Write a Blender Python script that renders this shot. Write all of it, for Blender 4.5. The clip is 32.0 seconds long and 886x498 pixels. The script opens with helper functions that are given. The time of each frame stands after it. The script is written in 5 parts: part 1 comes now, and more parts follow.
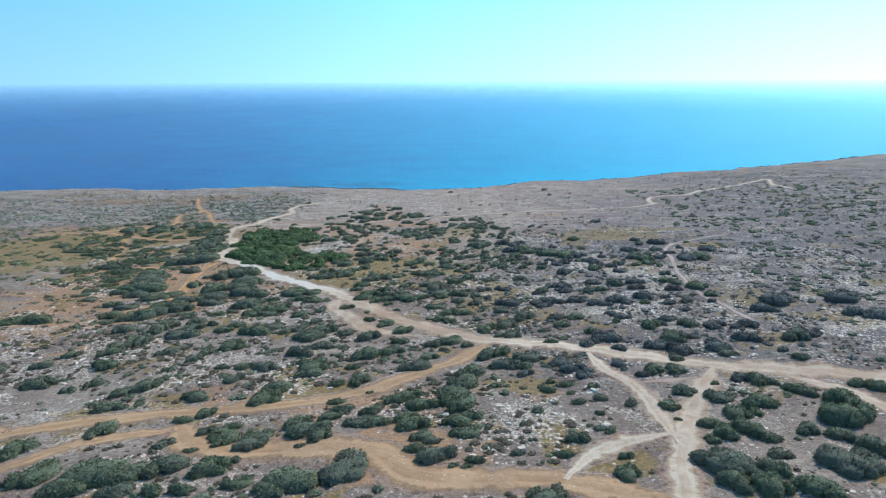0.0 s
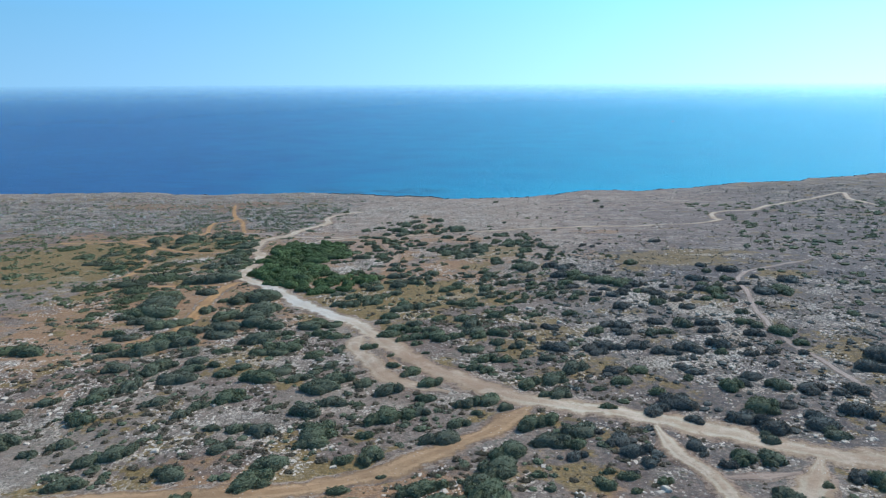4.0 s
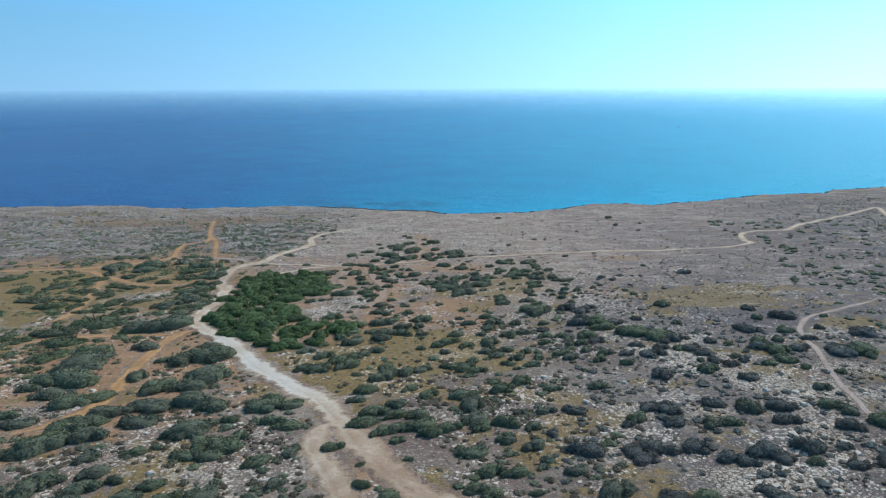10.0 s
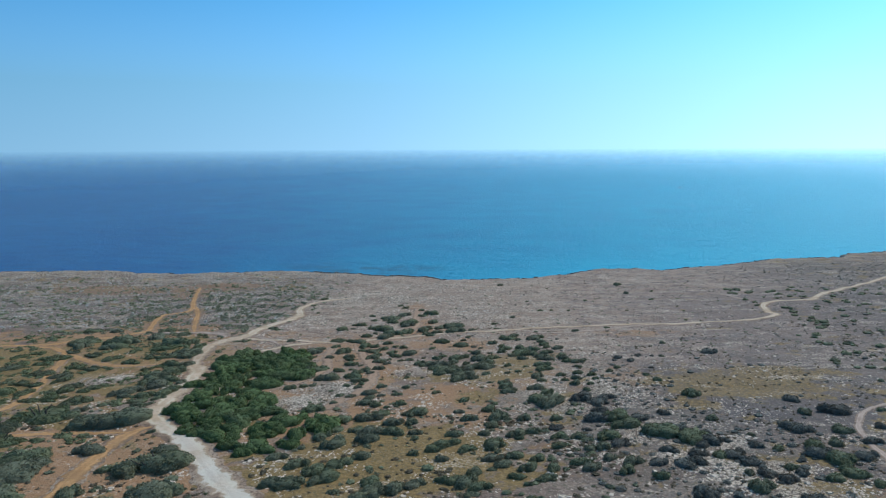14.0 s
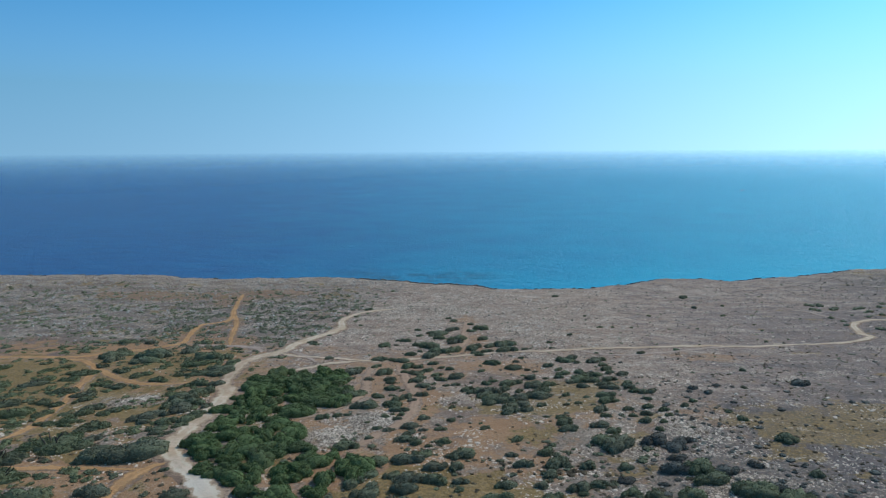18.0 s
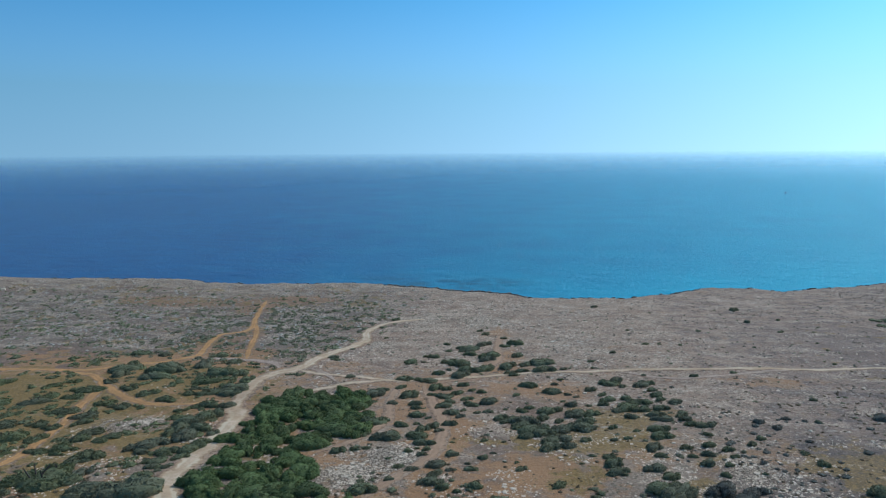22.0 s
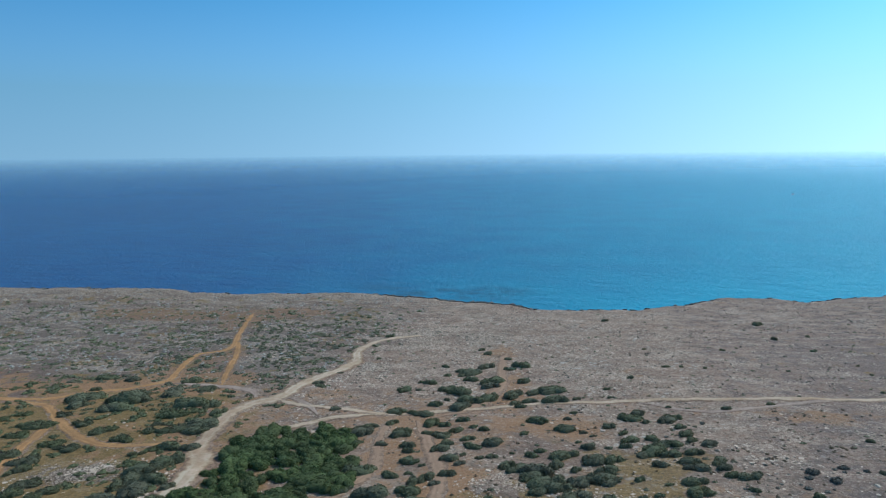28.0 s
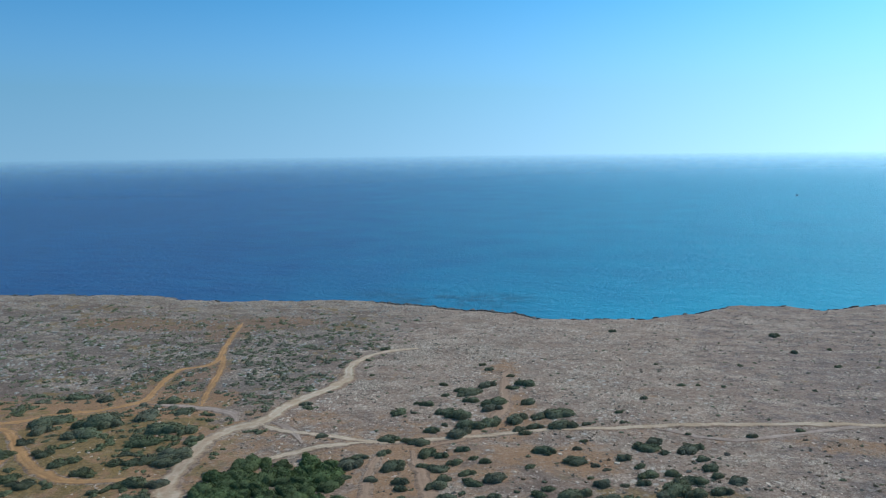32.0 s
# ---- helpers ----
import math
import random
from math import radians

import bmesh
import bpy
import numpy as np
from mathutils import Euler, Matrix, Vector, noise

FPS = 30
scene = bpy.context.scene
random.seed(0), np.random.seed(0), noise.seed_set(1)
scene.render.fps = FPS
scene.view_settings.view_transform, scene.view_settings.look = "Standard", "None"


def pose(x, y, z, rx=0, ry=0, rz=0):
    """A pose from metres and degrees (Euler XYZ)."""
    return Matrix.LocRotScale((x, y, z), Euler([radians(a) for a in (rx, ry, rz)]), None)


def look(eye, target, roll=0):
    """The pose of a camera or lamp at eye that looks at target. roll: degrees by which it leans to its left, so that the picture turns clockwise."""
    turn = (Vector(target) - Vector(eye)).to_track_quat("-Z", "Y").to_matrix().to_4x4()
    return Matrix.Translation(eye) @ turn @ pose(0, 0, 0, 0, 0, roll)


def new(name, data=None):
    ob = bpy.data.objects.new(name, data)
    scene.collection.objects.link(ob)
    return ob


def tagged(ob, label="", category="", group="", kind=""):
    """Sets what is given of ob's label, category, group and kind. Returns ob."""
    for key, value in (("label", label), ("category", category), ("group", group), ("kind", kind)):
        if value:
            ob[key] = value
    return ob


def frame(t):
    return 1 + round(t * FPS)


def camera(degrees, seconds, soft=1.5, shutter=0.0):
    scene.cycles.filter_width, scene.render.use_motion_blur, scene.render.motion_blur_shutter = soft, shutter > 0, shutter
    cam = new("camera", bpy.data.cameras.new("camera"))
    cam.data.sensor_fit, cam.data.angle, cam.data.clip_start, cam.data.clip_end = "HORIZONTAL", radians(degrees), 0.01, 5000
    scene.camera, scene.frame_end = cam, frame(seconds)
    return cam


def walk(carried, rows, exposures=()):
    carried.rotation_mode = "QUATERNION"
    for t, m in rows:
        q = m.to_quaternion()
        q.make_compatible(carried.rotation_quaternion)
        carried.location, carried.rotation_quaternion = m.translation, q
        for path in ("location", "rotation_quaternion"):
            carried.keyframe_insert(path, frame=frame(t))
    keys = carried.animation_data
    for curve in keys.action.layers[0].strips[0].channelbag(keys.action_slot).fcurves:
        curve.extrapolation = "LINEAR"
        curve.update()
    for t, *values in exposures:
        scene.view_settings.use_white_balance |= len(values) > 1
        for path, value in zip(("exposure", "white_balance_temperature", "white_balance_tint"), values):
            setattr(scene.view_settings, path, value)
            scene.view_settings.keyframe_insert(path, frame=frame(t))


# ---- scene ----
cam = camera(65.49, 32.0, soft=1.3)
PATH = [
    (0.0, 0.0, -0.0, 42.0, -0.0, -13.943, 0.37),
    (0.5, 0.244, 2.704, 41.953, -0.531, -13.96, 0.401),
    (1.0, 0.509, 5.447, 41.932, -0.397, -13.96, 0.383),
    (1.5, 0.795, 8.27, 41.958, 0.828, -13.925, 0.323),
    (2.0, 1.081, 11.189, 42.041, 1.987, -13.879, 0.285),
    (2.5, 1.34, 14.203, 42.165, 2.876, -13.814, 0.275),
    (3.0, 1.55, 17.291, 42.304, 3.406, -13.785, 0.295),
    (3.5, 1.714, 20.432, 42.445, 3.861, -13.753, 0.25),
    (5.5, 1.431, 33.931, 42.789, 4.138, -13.662, 0.267),
    (6.0, 1.374, 37.226, 42.868, 4.066, -13.64, 0.297),
    (7.5, 1.232, 46.845, 43.127, 4.175, -13.555, 0.182),
    (9.0, 0.902, 55.858, 43.061, 4.079, -13.455, 0.308),
    (10.5, 0.403, 64.907, 42.79, 4.004, -13.384, 0.213),
    (10.6, 0.376, 65.484, 42.782, 4.004, -13.39, 0.216),
    (10.7, 0.35, 66.062, 42.774, 4.004, -13.327, 0.219),
    (10.8, 0.323, 66.639, 42.765, 4.004, -13.175, 0.222),
    (10.9, 0.297, 67.216, 42.757, 4.004, -12.827, 0.225),
    (11.0, 0.27, 67.793, 42.749, 4.004, -12.257, 0.228),
    (11.1, 0.245, 68.363, 42.742, 4.008, -11.588, 0.247),
    (11.2, 0.22, 68.932, 42.736, 4.012, -10.871, 0.266),
    (11.3, 0.195, 69.501, 42.73, 4.016, -10.153, 0.285),
    (11.4, 0.17, 70.07, 42.723, 4.02, -9.485, 0.304),
    (11.5, 0.145, 70.639, 42.717, 4.024, -8.866, 0.323),
    (11.6, 0.126, 71.177, 42.719, 4.024, -8.665, 0.318),
    (11.7, 0.107, 71.714, 42.722, 4.025, -8.612, 0.314),
    (12.0, 0.05, 73.327, 42.728, 4.026, -8.575, 0.301),
    (13.0, -0.141, 78.704, 42.75, 4.03, -8.536, 0.259),
    (14.5, -0.238, 86.495, 42.927, 4.071, -8.467, 0.274),
    (16.5, -0.874, 96.693, 42.876, 4.729, -8.408, 0.375),
    (17.0, -1.134, 99.184, 42.888, 5.887, -8.391, 0.399),
    (17.5, -1.416, 101.67, 42.907, 7.097, -8.344, 0.398),
    (18.0, -1.719, 104.146, 42.932, 8.314, -8.308, 0.424),
    (18.5, -2.039, 106.602, 42.956, 9.386, -8.285, 0.392),
    (19.0, -2.369, 109.025, 42.971, 10.144, -8.209, 0.527),
    (19.5, -2.696, 111.402, 42.972, 10.604, -8.235, 0.442),
    (20.0, -3.023, 113.738, 42.961, 10.858, -8.22, 0.407),
    (21.0, -3.699, 118.255, 42.89, 11.005, -8.219, 0.452),
    (23.0, -5.294, 126.631, 42.712, 10.912, -8.15, 0.441),
    (25.0, -6.763, 134.542, 42.842, 10.976, -8.118, 0.397),
    (28.0, -7.932, 146.242, 42.757, 11.035, -8.057, 0.601),
    (30.0, -9.014, 154.335, 42.818, 11.045, -8.027, 0.702),
    (32.0, -10.256, 162.026, 43.011, 11.024, -7.989, 0.682),
]
walk(cam, [(t, pose(x, y, z, 90 + pitch, roll, yaw)) for t, x, y, z, yaw, pitch, roll in PATH],
     exposures=[(0.0, 0.50, 5950, 6), (1.5, 0.37, 5960, 6), (6.0, 0.20, 6000, 6), (10.5, 0.18, 6150, 5), (12.0, 0.10, 6200, 5), (19.0, -0.14, 6250, 5), (32.0, -0.14, 6250, 5)])

# ---- world and sun ----
SUN_AZ, SUN_EL = radians(40), radians(40)      # clockwise from straight ahead (+y), and above the horizon
world = bpy.data.worlds.new("sky")
scene.world = world
world.use_nodes = True
wn = world.node_tree
sky = wn.nodes.new("ShaderNodeTexSky")
sky.sky_type, sky.sun_disc = "NISHITA", False
sky.sun_elevation, sky.sun_rotation = SUN_EL, SUN_AZ
sky.altitude, sky.air_density, sky.dust_density, sky.ozone_density = 60, 1.0, 1.8, 4.0
soft_sky = wn.nodes.new("ShaderNodeHueSaturation")     # the clear, saturated blue of this coast
soft_sky.inputs["Saturation"].default_value = 0.62
blue = wn.nodes.new("ShaderNodeMix")
blue.data_type, blue.blend_type = "RGBA", "MULTIPLY"
blue.inputs[0].default_value = 1.0
veil = wn.nodes.new("ShaderNodeMix")                   # paler near the horizon, deeper blue above
veil.data_type = "RGBA"
veil.inputs[6].default_value, veil.inputs[7].default_value = (0.445, 0.72, 0.99, 1.0), (0.142, 0.515, 0.84, 1.0)
climb = wn.nodes.new("ShaderNodeMapRange")
climb.inputs[1].default_value, climb.inputs[2].default_value = 0.0, 0.24
high, zenith = wn.nodes.new("ShaderNodeMix"), wn.nodes.new("ShaderNodeMapRange")      # and plain sky blue overhead
high.data_type = "RGBA"
high.inputs[7].default_value = (0.27, 0.572, 0.82, 1.0)
zenith.inputs[1].default_value, zenith.inputs[2].default_value = 0.24, 0.70
way = wn.nodes.new("ShaderNodeTexCoord")               # the lowest five degrees stay as bright as those above them
split, join, low = wn.nodes.new("ShaderNodeSeparateXYZ"), wn.nodes.new("ShaderNodeCombineXYZ"), wn.nodes.new("ShaderNodeMath")
low.operation, low.inputs[1].default_value = "MAXIMUM", 0.085
wn.links.new(way.outputs["Generated"], split.inputs[0])
wn.links.new(split.outputs[2], low.inputs[0])
wn.links.new(split.outputs[0], join.inputs[0])
wn.links.new(split.outputs[1], join.inputs[1])
wn.links.new(low.outputs[0], join.inputs[2])
wn.links.new(join.outputs[0], sky.inputs["Vector"])
wn.links.new(sky.outputs[0], soft_sky.inputs["Color"])
wn.links.new(split.outputs[2], climb.inputs[0])
wn.links.new(climb.outputs[0], veil.inputs[0])
wn.links.new(veil.outputs[2], high.inputs[6])
wn.links.new(split.outputs[2], zenith.inputs[0])
wn.links.new(zenith.outputs[0], high.inputs[0])
wn.links.new(high.outputs[2], blue.inputs[7])
wn.links.new(soft_sky.outputs[0], blue.inputs[6])
wn.links.new(blue.outputs[2], wn.nodes["Background"].inputs[0])
wn.nodes["Background"].inputs[1].default_value = 0.172
sun = bpy.data.lights.new("sun", "SUN")
sun.energy, sun.angle, sun.color = 2.55, radians(0.53), (1.0, 0.955, 0.88)
to_sun = Vector((math.sin(SUN_AZ) * math.cos(SUN_EL), math.cos(SUN_AZ) * math.cos(SUN_EL), math.sin(SUN_EL)))
new("sun", sun).matrix_world = look(to_sun * 300, (0, 0, 0))

rng = np.random.default_rng(7)


# ---- node helpers ----
class Mat:
    """A node material with a Principled shader and a few short ways to add nodes."""

    def __init__(self, name, rough=0.9, spec=0.2):
        self.m = bpy.data.materials.new(name)
        self.m.use_nodes = True
        self.t = self.m.node_tree
        self.b = self.t.nodes["Principled BSDF"]
        self.b.inputs["Roughness"].default_value = rough
        self.b.inputs["Specular IOR Level"].default_value = spec
        self.pos = self.t.nodes.new("ShaderNodeNewGeometry").outputs["Position"]

    def put(self, value, socket):
        if hasattr(value, "is_linked"):
            self.t.links.new(value, socket)
        elif isinstance(value, (tuple, list)):
            socket.default_value = (*value, 1.0) if len(value) == 3 else value
        else:
            socket.default_value = value

    def noise(self, scale, detail=4.0, rough=0.55, stretch=None):
        n = self.t.nodes.new("ShaderNodeTexNoise")
        n.inputs["Scale"].default_value, n.inputs["Detail"].default_value, n.inputs["Roughness"].default_value = scale, detail, rough
        src = self.pos
        if stretch:
            mp = self.t.nodes.new("ShaderNodeMapping")
            mp.inputs["Scale"].default_value, mp.inputs["Rotation"].default_value = stretch, (0, 0, 0.5)
            self.t.links.new(src, mp.inputs[0])
            src = mp.outputs[0]
        self.t.links.new(src, n.inputs["Vector"])
        return n.outputs[0]

    def cells(self, scale, feature="F1", out="Distance"):
        n = self.t.nodes.new("ShaderNodeTexVoronoi")
        n.feature = feature
        n.inputs["Scale"].default_value = scale
        self.t.links.new(self.pos, n.inputs["Vector"])
        return n.outputs[out]

    def span(self, v, a, b, c=0.0, d=1.0):
        n = self.t.nodes.new("ShaderNodeMapRange")
        n.interpolation_type = "SMOOTHSTEP"
        for k, w in enumerate((v, a, b, c, d)):
            self.put(w, n.inputs[k])
        return n.outputs[0]

    def math(self, op, a, b=0.0):
        n = self.t.nodes.new("ShaderNodeMath")
        n.operation = op
        self.put(a, n.inputs[0])
        self.put(b, n.inputs[1])
        return n.outputs[0]

    def mix(self, f, a, b):
        n = self.t.nodes.new("ShaderNodeMix")
        n.data_type = "RGBA"
        self.put(f, n.inputs[0])
        self.put(a, n.inputs[6])
        self.put(b, n.inputs[7])
        return n.outputs[2]

    def attr(self, name, channel=None):
        n = self.t.nodes.new("ShaderNodeAttribute")
        n.attribute_name = name
        if channel is None:
            return n.outputs["Fac"]
        s = self.t.nodes.new("ShaderNodeSeparateColor")
        self.t.links.new(n.outputs["Color"], s.inputs[0])
        return s.outputs[channel]

    def bump(self, height, strength=0.5, distance=0.1):
        n = self.t.nodes.new("ShaderNodeBump")
        n.inputs["Strength"].default_value, n.inputs["Distance"].default_value = strength, distance
        self.put(height, n.inputs["Height"])
        self.t.links.new(n.outputs[0], self.b.inputs["Normal"])

    def colour(self, c):
        self.put(c, self.b.inputs["Base Color"])
        return self.m


# ---- materials ----
def make_ground():
    k = Mat("dry_limestone_ground", 0.95, 0.15)
    big, mid, fine, grit = k.noise(0.035, 5), k.noise(0.22, 5, 0.6), k.noise(1.3, 5, 0.65), k.noise(3.4, 4, 0.75)
    wide, drift = k.noise(0.021, 6, 0.62), k.noise(0.075, 6, 0.66)
    pale = k.attr("tint", 1)
    # pinkish limestone earth, browner or paler from place to place
    col = k.mix(k.span(big, 0.35, 0.65), (0.305, 0.178, 0.124), (0.395, 0.262, 0.188))
    col = k.mix(k.span(k.noise(0.11, 6, 0.7), 0.46, 0.60, 0.0, 0.75), col, (0.215, 0.126, 0.088))
    col = k.mix(k.span(fine, 0.46, 0.58), col, (0.175, 0.108, 0.076))
    litter = k.span(k.noise(0.8, 5, 0.7), 0.47, 0.60)                      # dead twigs and low dry herbs
    col = k.mix(k.math("MULTIPLY", litter, k.math("SUBTRACT", 0.62, k.math("MULTIPLY", pale, 0.42))), col, (0.130, 0.090, 0.066))
    tone = k.span(k.noise(0.03, 7, 0.70), 0.40, 0.62)
    col = k.mix(k.math("MULTIPLY", k.math("SUBTRACT", 1.0, tone), 0.45), col, (0.205, 0.128, 0.096))
    col = k.mix(k.math("MULTIPLY", tone, 0.30), col, (0.560, 0.430, 0.310))
    col = k.mix(k.math("MULTIPLY", k.attr("tint", 2), 0.75), col, k.mix(fine, (0.215, 0.152, 0.138), (0.140, 0.098, 0.090)))      # weathered flat, its purplish cast partly distance haze put into the colour
    # reddish soil and dead yellow grass
    soil = k.span(k.math("ADD", k.math("ADD", k.attr("zone", 0), k.math("MULTIPLY", k.span(wide, 0.52, 0.66), 0.30)), k.math("MULTIPLY", k.math("SUBTRACT", mid, 0.5), 1.5)), 0.22, 0.52)
    col = k.mix(soil, col, k.mix(fine, (0.500, 0.262, 0.130), (0.345, 0.170, 0.084)))
    straw = k.math("MULTIPLY", k.span(drift, 0.50, 0.62), k.math("SUBTRACT", 0.56, k.math("MULTIPLY", pale, 0.46)))
    dry = k.span(k.math("ADD", k.math("ADD", k.attr("tint", 0), straw), k.math("MULTIPLY", k.math("SUBTRACT", mid, 0.5), 1.7)), 0.28, 0.56)
    col = k.mix(dry, col, k.mix(k.span(fine, 0.4, 0.6), (0.345, 0.205, 0.076), (0.225, 0.136, 0.052)))
    grey = k.math("MULTIPLY", k.math("MULTIPLY", k.attr("zone", 1), k.span(fine, 0.36, 0.56)), k.math("SUBTRACT", 1.0, k.math("MULTIPLY", dry, 0.6)))
    col = k.mix(k.math("MULTIPLY", grey, 0.8), col, k.mix(mid, (0.100, 0.082, 0.078), (0.146, 0.117, 0.106)))
    bare = k.math("MULTIPLY", k.math("MULTIPLY", pale, k.span(mid, 0.3, 0.6)), k.math("SUBTRACT", 1.0, k.math("MULTIPLY", k.math("MAXIMUM", soil, dry), 0.7)))
    col = k.mix(k.math("MULTIPLY", bare, 0.85), col, k.mix(k.span(fine, 0.35, 0.62), (0.555, 0.380, 0.270), (0.360, 0.208, 0.140)))
    streak = k.span(k.noise(0.16, 6, 0.72), 0.50, 0.62)
    col = k.mix(k.math("MULTIPLY", k.math("MULTIPLY", pale, streak), 0.6), col, (0.215, 0.145, 0.110))
    # bare rock, cracked
    rocky = k.span(k.math("ADD", k.attr("zone", 2), k.math("MULTIPLY", k.math("SUBTRACT", k.noise(0.5, 6, 0.7), 0.5), 2.0)), 0.40, 0.58)
    crack = k.math("MULTIPLY", k.span(k.cells(1.1, "DISTANCE_TO_EDGE"), 0.02, 0.20), k.span(k.noise(1.9, 4, 0.75), 0.36, 0.52))
    stone = k.mix(crack, (0.160, 0.104, 0.074), k.mix(fine, (0.770, 0.580, 0.425), (0.480, 0.335, 0.238)))
    col = k.mix(rocky, col, stone)
    drift_zone = k.span(k.math("ADD", k.noise(0.09, 6, 0.68, (0.7, 1.5, 1.0)), k.math("MULTIPLY", k.attr("zone", 2), 0.22)), 0.56, 0.63)
    flags = k.math("MULTIPLY", k.span(k.cells(2.1, "DISTANCE_TO_EDGE"), 0.05, 0.12), k.span(k.cells(2.1, "F1", "Color"), 0.42, 0.50))
    flags = k.math("MULTIPLY", k.math("MULTIPLY", flags, drift_zone), k.math("SUBTRACT", 1.0, k.math("MULTIPLY", soil, 0.7)))
    col = k.mix(k.math("MULTIPLY", flags, 0.9), col, k.mix(fine, (0.80, 0.60, 0.44), (0.56, 0.40, 0.285)))
    pebble = k.span(k.cells(2.7), 0.17, 0.09)
    pebble = k.math("MULTIPLY", pebble, k.span(k.noise(0.35, 4, 0.6), 0.42, 0.55))
    bloom = k.math("SUBTRACT", 1.0, k.math("MAXIMUM", k.math("MULTIPLY", dry, 0.75), k.math("MULTIPLY", soil, 0.55)))
    col = k.mix(k.math("MULTIPLY", pebble, bloom), col, (0.66, 0.52, 0.39))
    flake = k.math("MULTIPLY", k.span(k.cells(1.15), 0.24, 0.15), k.span(k.noise(0.16, 5, 0.65), 0.46, 0.58))
    col = k.mix(k.math("MULTIPLY", flake, bloom), col, (0.62, 0.49, 0.37))
    col = k.mix(k.span(grit, 0.50, 0.64, 0.0, 0.50), col, (0.110, 0.074, 0.050))
    col = k.mix(k.span(grit, 0.44, 0.34, 0.0, 0.30), col, (0.60, 0.50, 0.42))
    coarse = k.noise(0.85, 5, 0.74)
    far = k.math("MULTIPLY", k.math("ADD", k.math("MULTIPLY", pale, 0.68), 0.12), k.math("SUBTRACT", 1.0, k.math("MULTIPLY", k.attr("tint", 2), 0.45)))
    far = k.math("MULTIPLY", far, k.math("SUBTRACT", 1.0, k.math("MULTIPLY", k.math("MAXIMUM", soil, dry), 0.6)))
    col = k.mix(k.math("MULTIPLY", k.span(coarse, 0.56, 0.66), far), col, (0.71, 0.54, 0.415))
    col = k.mix(k.math("MULTIPLY", k.span(coarse, 0.44, 0.35), far), col, (0.190, 0.116, 0.084))
    slabs = k.math("MULTIPLY", k.span(k.cells(0.42), 0.36, 0.18), k.span(k.noise(0.05, 6, 0.7), 0.50, 0.60))
    col = k.mix(k.math("MULTIPLY", slabs, k.math("MULTIPLY", far, 0.8)), col, (0.70, 0.60, 0.49))
    herb = k.math("MULTIPLY", k.span(k.cells(1.05), 0.32, 0.20), k.span(k.noise(0.12, 4, 0.6), 0.42, 0.58))
    col = k.mix(k.math("MULTIPLY", herb, 0.75), col, (0.105, 0.098, 0.060))
    k.bump(k.math("ADD", k.math("MULTIPLY", fine, 1.0), k.math("ADD", k.math("MULTIPLY", grit, 0.35), k.math("MULTIPLY", k.math("MULTIPLY", crack, rocky), 0.6))), 0.8, 0.35)
    return k.colour(col)


def earth(k, fine, grit):
    """The plain stony earth that the tracks fade into."""
    col = k.mix(k.span(k.noise(0.035, 5), 0.35, 0.65), (0.385, 0.228, 0.152), (0.485, 0.340, 0.240))
    col = k.mix(k.span(k.noise(0.11, 6, 0.7), 0.46, 0.60, 0.0, 0.75), col, (0.235, 0.140, 0.092))
    col = k.mix(k.span(fine, 0.48, 0.60), col, (0.190, 0.114, 0.078))
    col = k.mix(k.math("MULTIPLY", k.span(k.cells(2.7), 0.17, 0.09), k.span(k.noise(0.35, 4, 0.6), 0.42, 0.55)), col, (0.66, 0.56, 0.47))
    return k.mix(k.span(grit, 0.50, 0.64, 0.0, 0.62), col, (0.085, 0.068, 0.052))


def make_road(name, light, dark, under, wear=2.0):
    """Packed earth: pale wheel lines, a rougher crown, and edges that break up into the soil beside it."""
    k = Mat(name, 0.95, 0.12)
    mid, fine, grit = k.noise(0.3, 5, 0.6), k.noise(1.3, 5, 0.65), k.noise(3.4, 4, 0.75)
    across = k.attr("across")
    col = k.mix(k.span(mid, 0.3, 0.7), light, dark)
    col = k.mix(k.span(fine, 0.45, 0.7, 0.0, 0.5), col, tuple(c * 0.72 for c in dark))
    rut = k.span(k.math("ABSOLUTE", k.math("SUBTRACT", across, 0.45)), 0.26, 0.10)
    col = k.mix(k.math("MULTIPLY", k.math("MULTIPLY", rut, k.span(mid, 0.35, 0.55)), 0.55), col, tuple(min(c * 1.2, 0.74) for c in light))
    col = k.mix(k.span(k.noise(0.12, 5, 0.65), 0.48, 0.62, 0.0, 0.55), col, under)
    col = k.mix(k.math("MULTIPLY", k.attr("earthy"), k.span(mid, 0.30, 0.55, 0.45, 0.95)), col, k.mix(fine, (0.470, 0.275, 0.165), (0.340, 0.190, 0.110)))
    col = k.mix(k.math("MULTIPLY", k.attr("chalky"), k.span(mid, 0.25, 0.50, 0.2, 0.75)), col, (0.760, 0.625, 0.505))
    ragged = k.math("ADD", across, k.math("MULTIPLY", k.math("SUBTRACT", k.noise(0.45, 6, 0.72), 0.5), wear))
    col = k.mix(k.span(ragged, 0.50, 0.72, 0.0, 0.8), col, k.mix(fine, under, tuple(c * 0.7 for c in under)))
    col = k.mix(k.span(ragged, 0.70, 0.98), col, earth(k, fine, grit))
    peb = k.math("MULTIPLY", k.span(k.cells(1.7), 0.22, 0.10), k.span(k.noise(0.25, 3), 0.5, 0.62))
    col = k.mix(k.math("MULTIPLY", peb, 0.85), col, (0.72, 0.60, 0.48))
    k.bump(k.math("ADD", fine, k.math("MULTIPLY", grit, 0.4)), 0.6, 0.2)
    return k.colour(col)


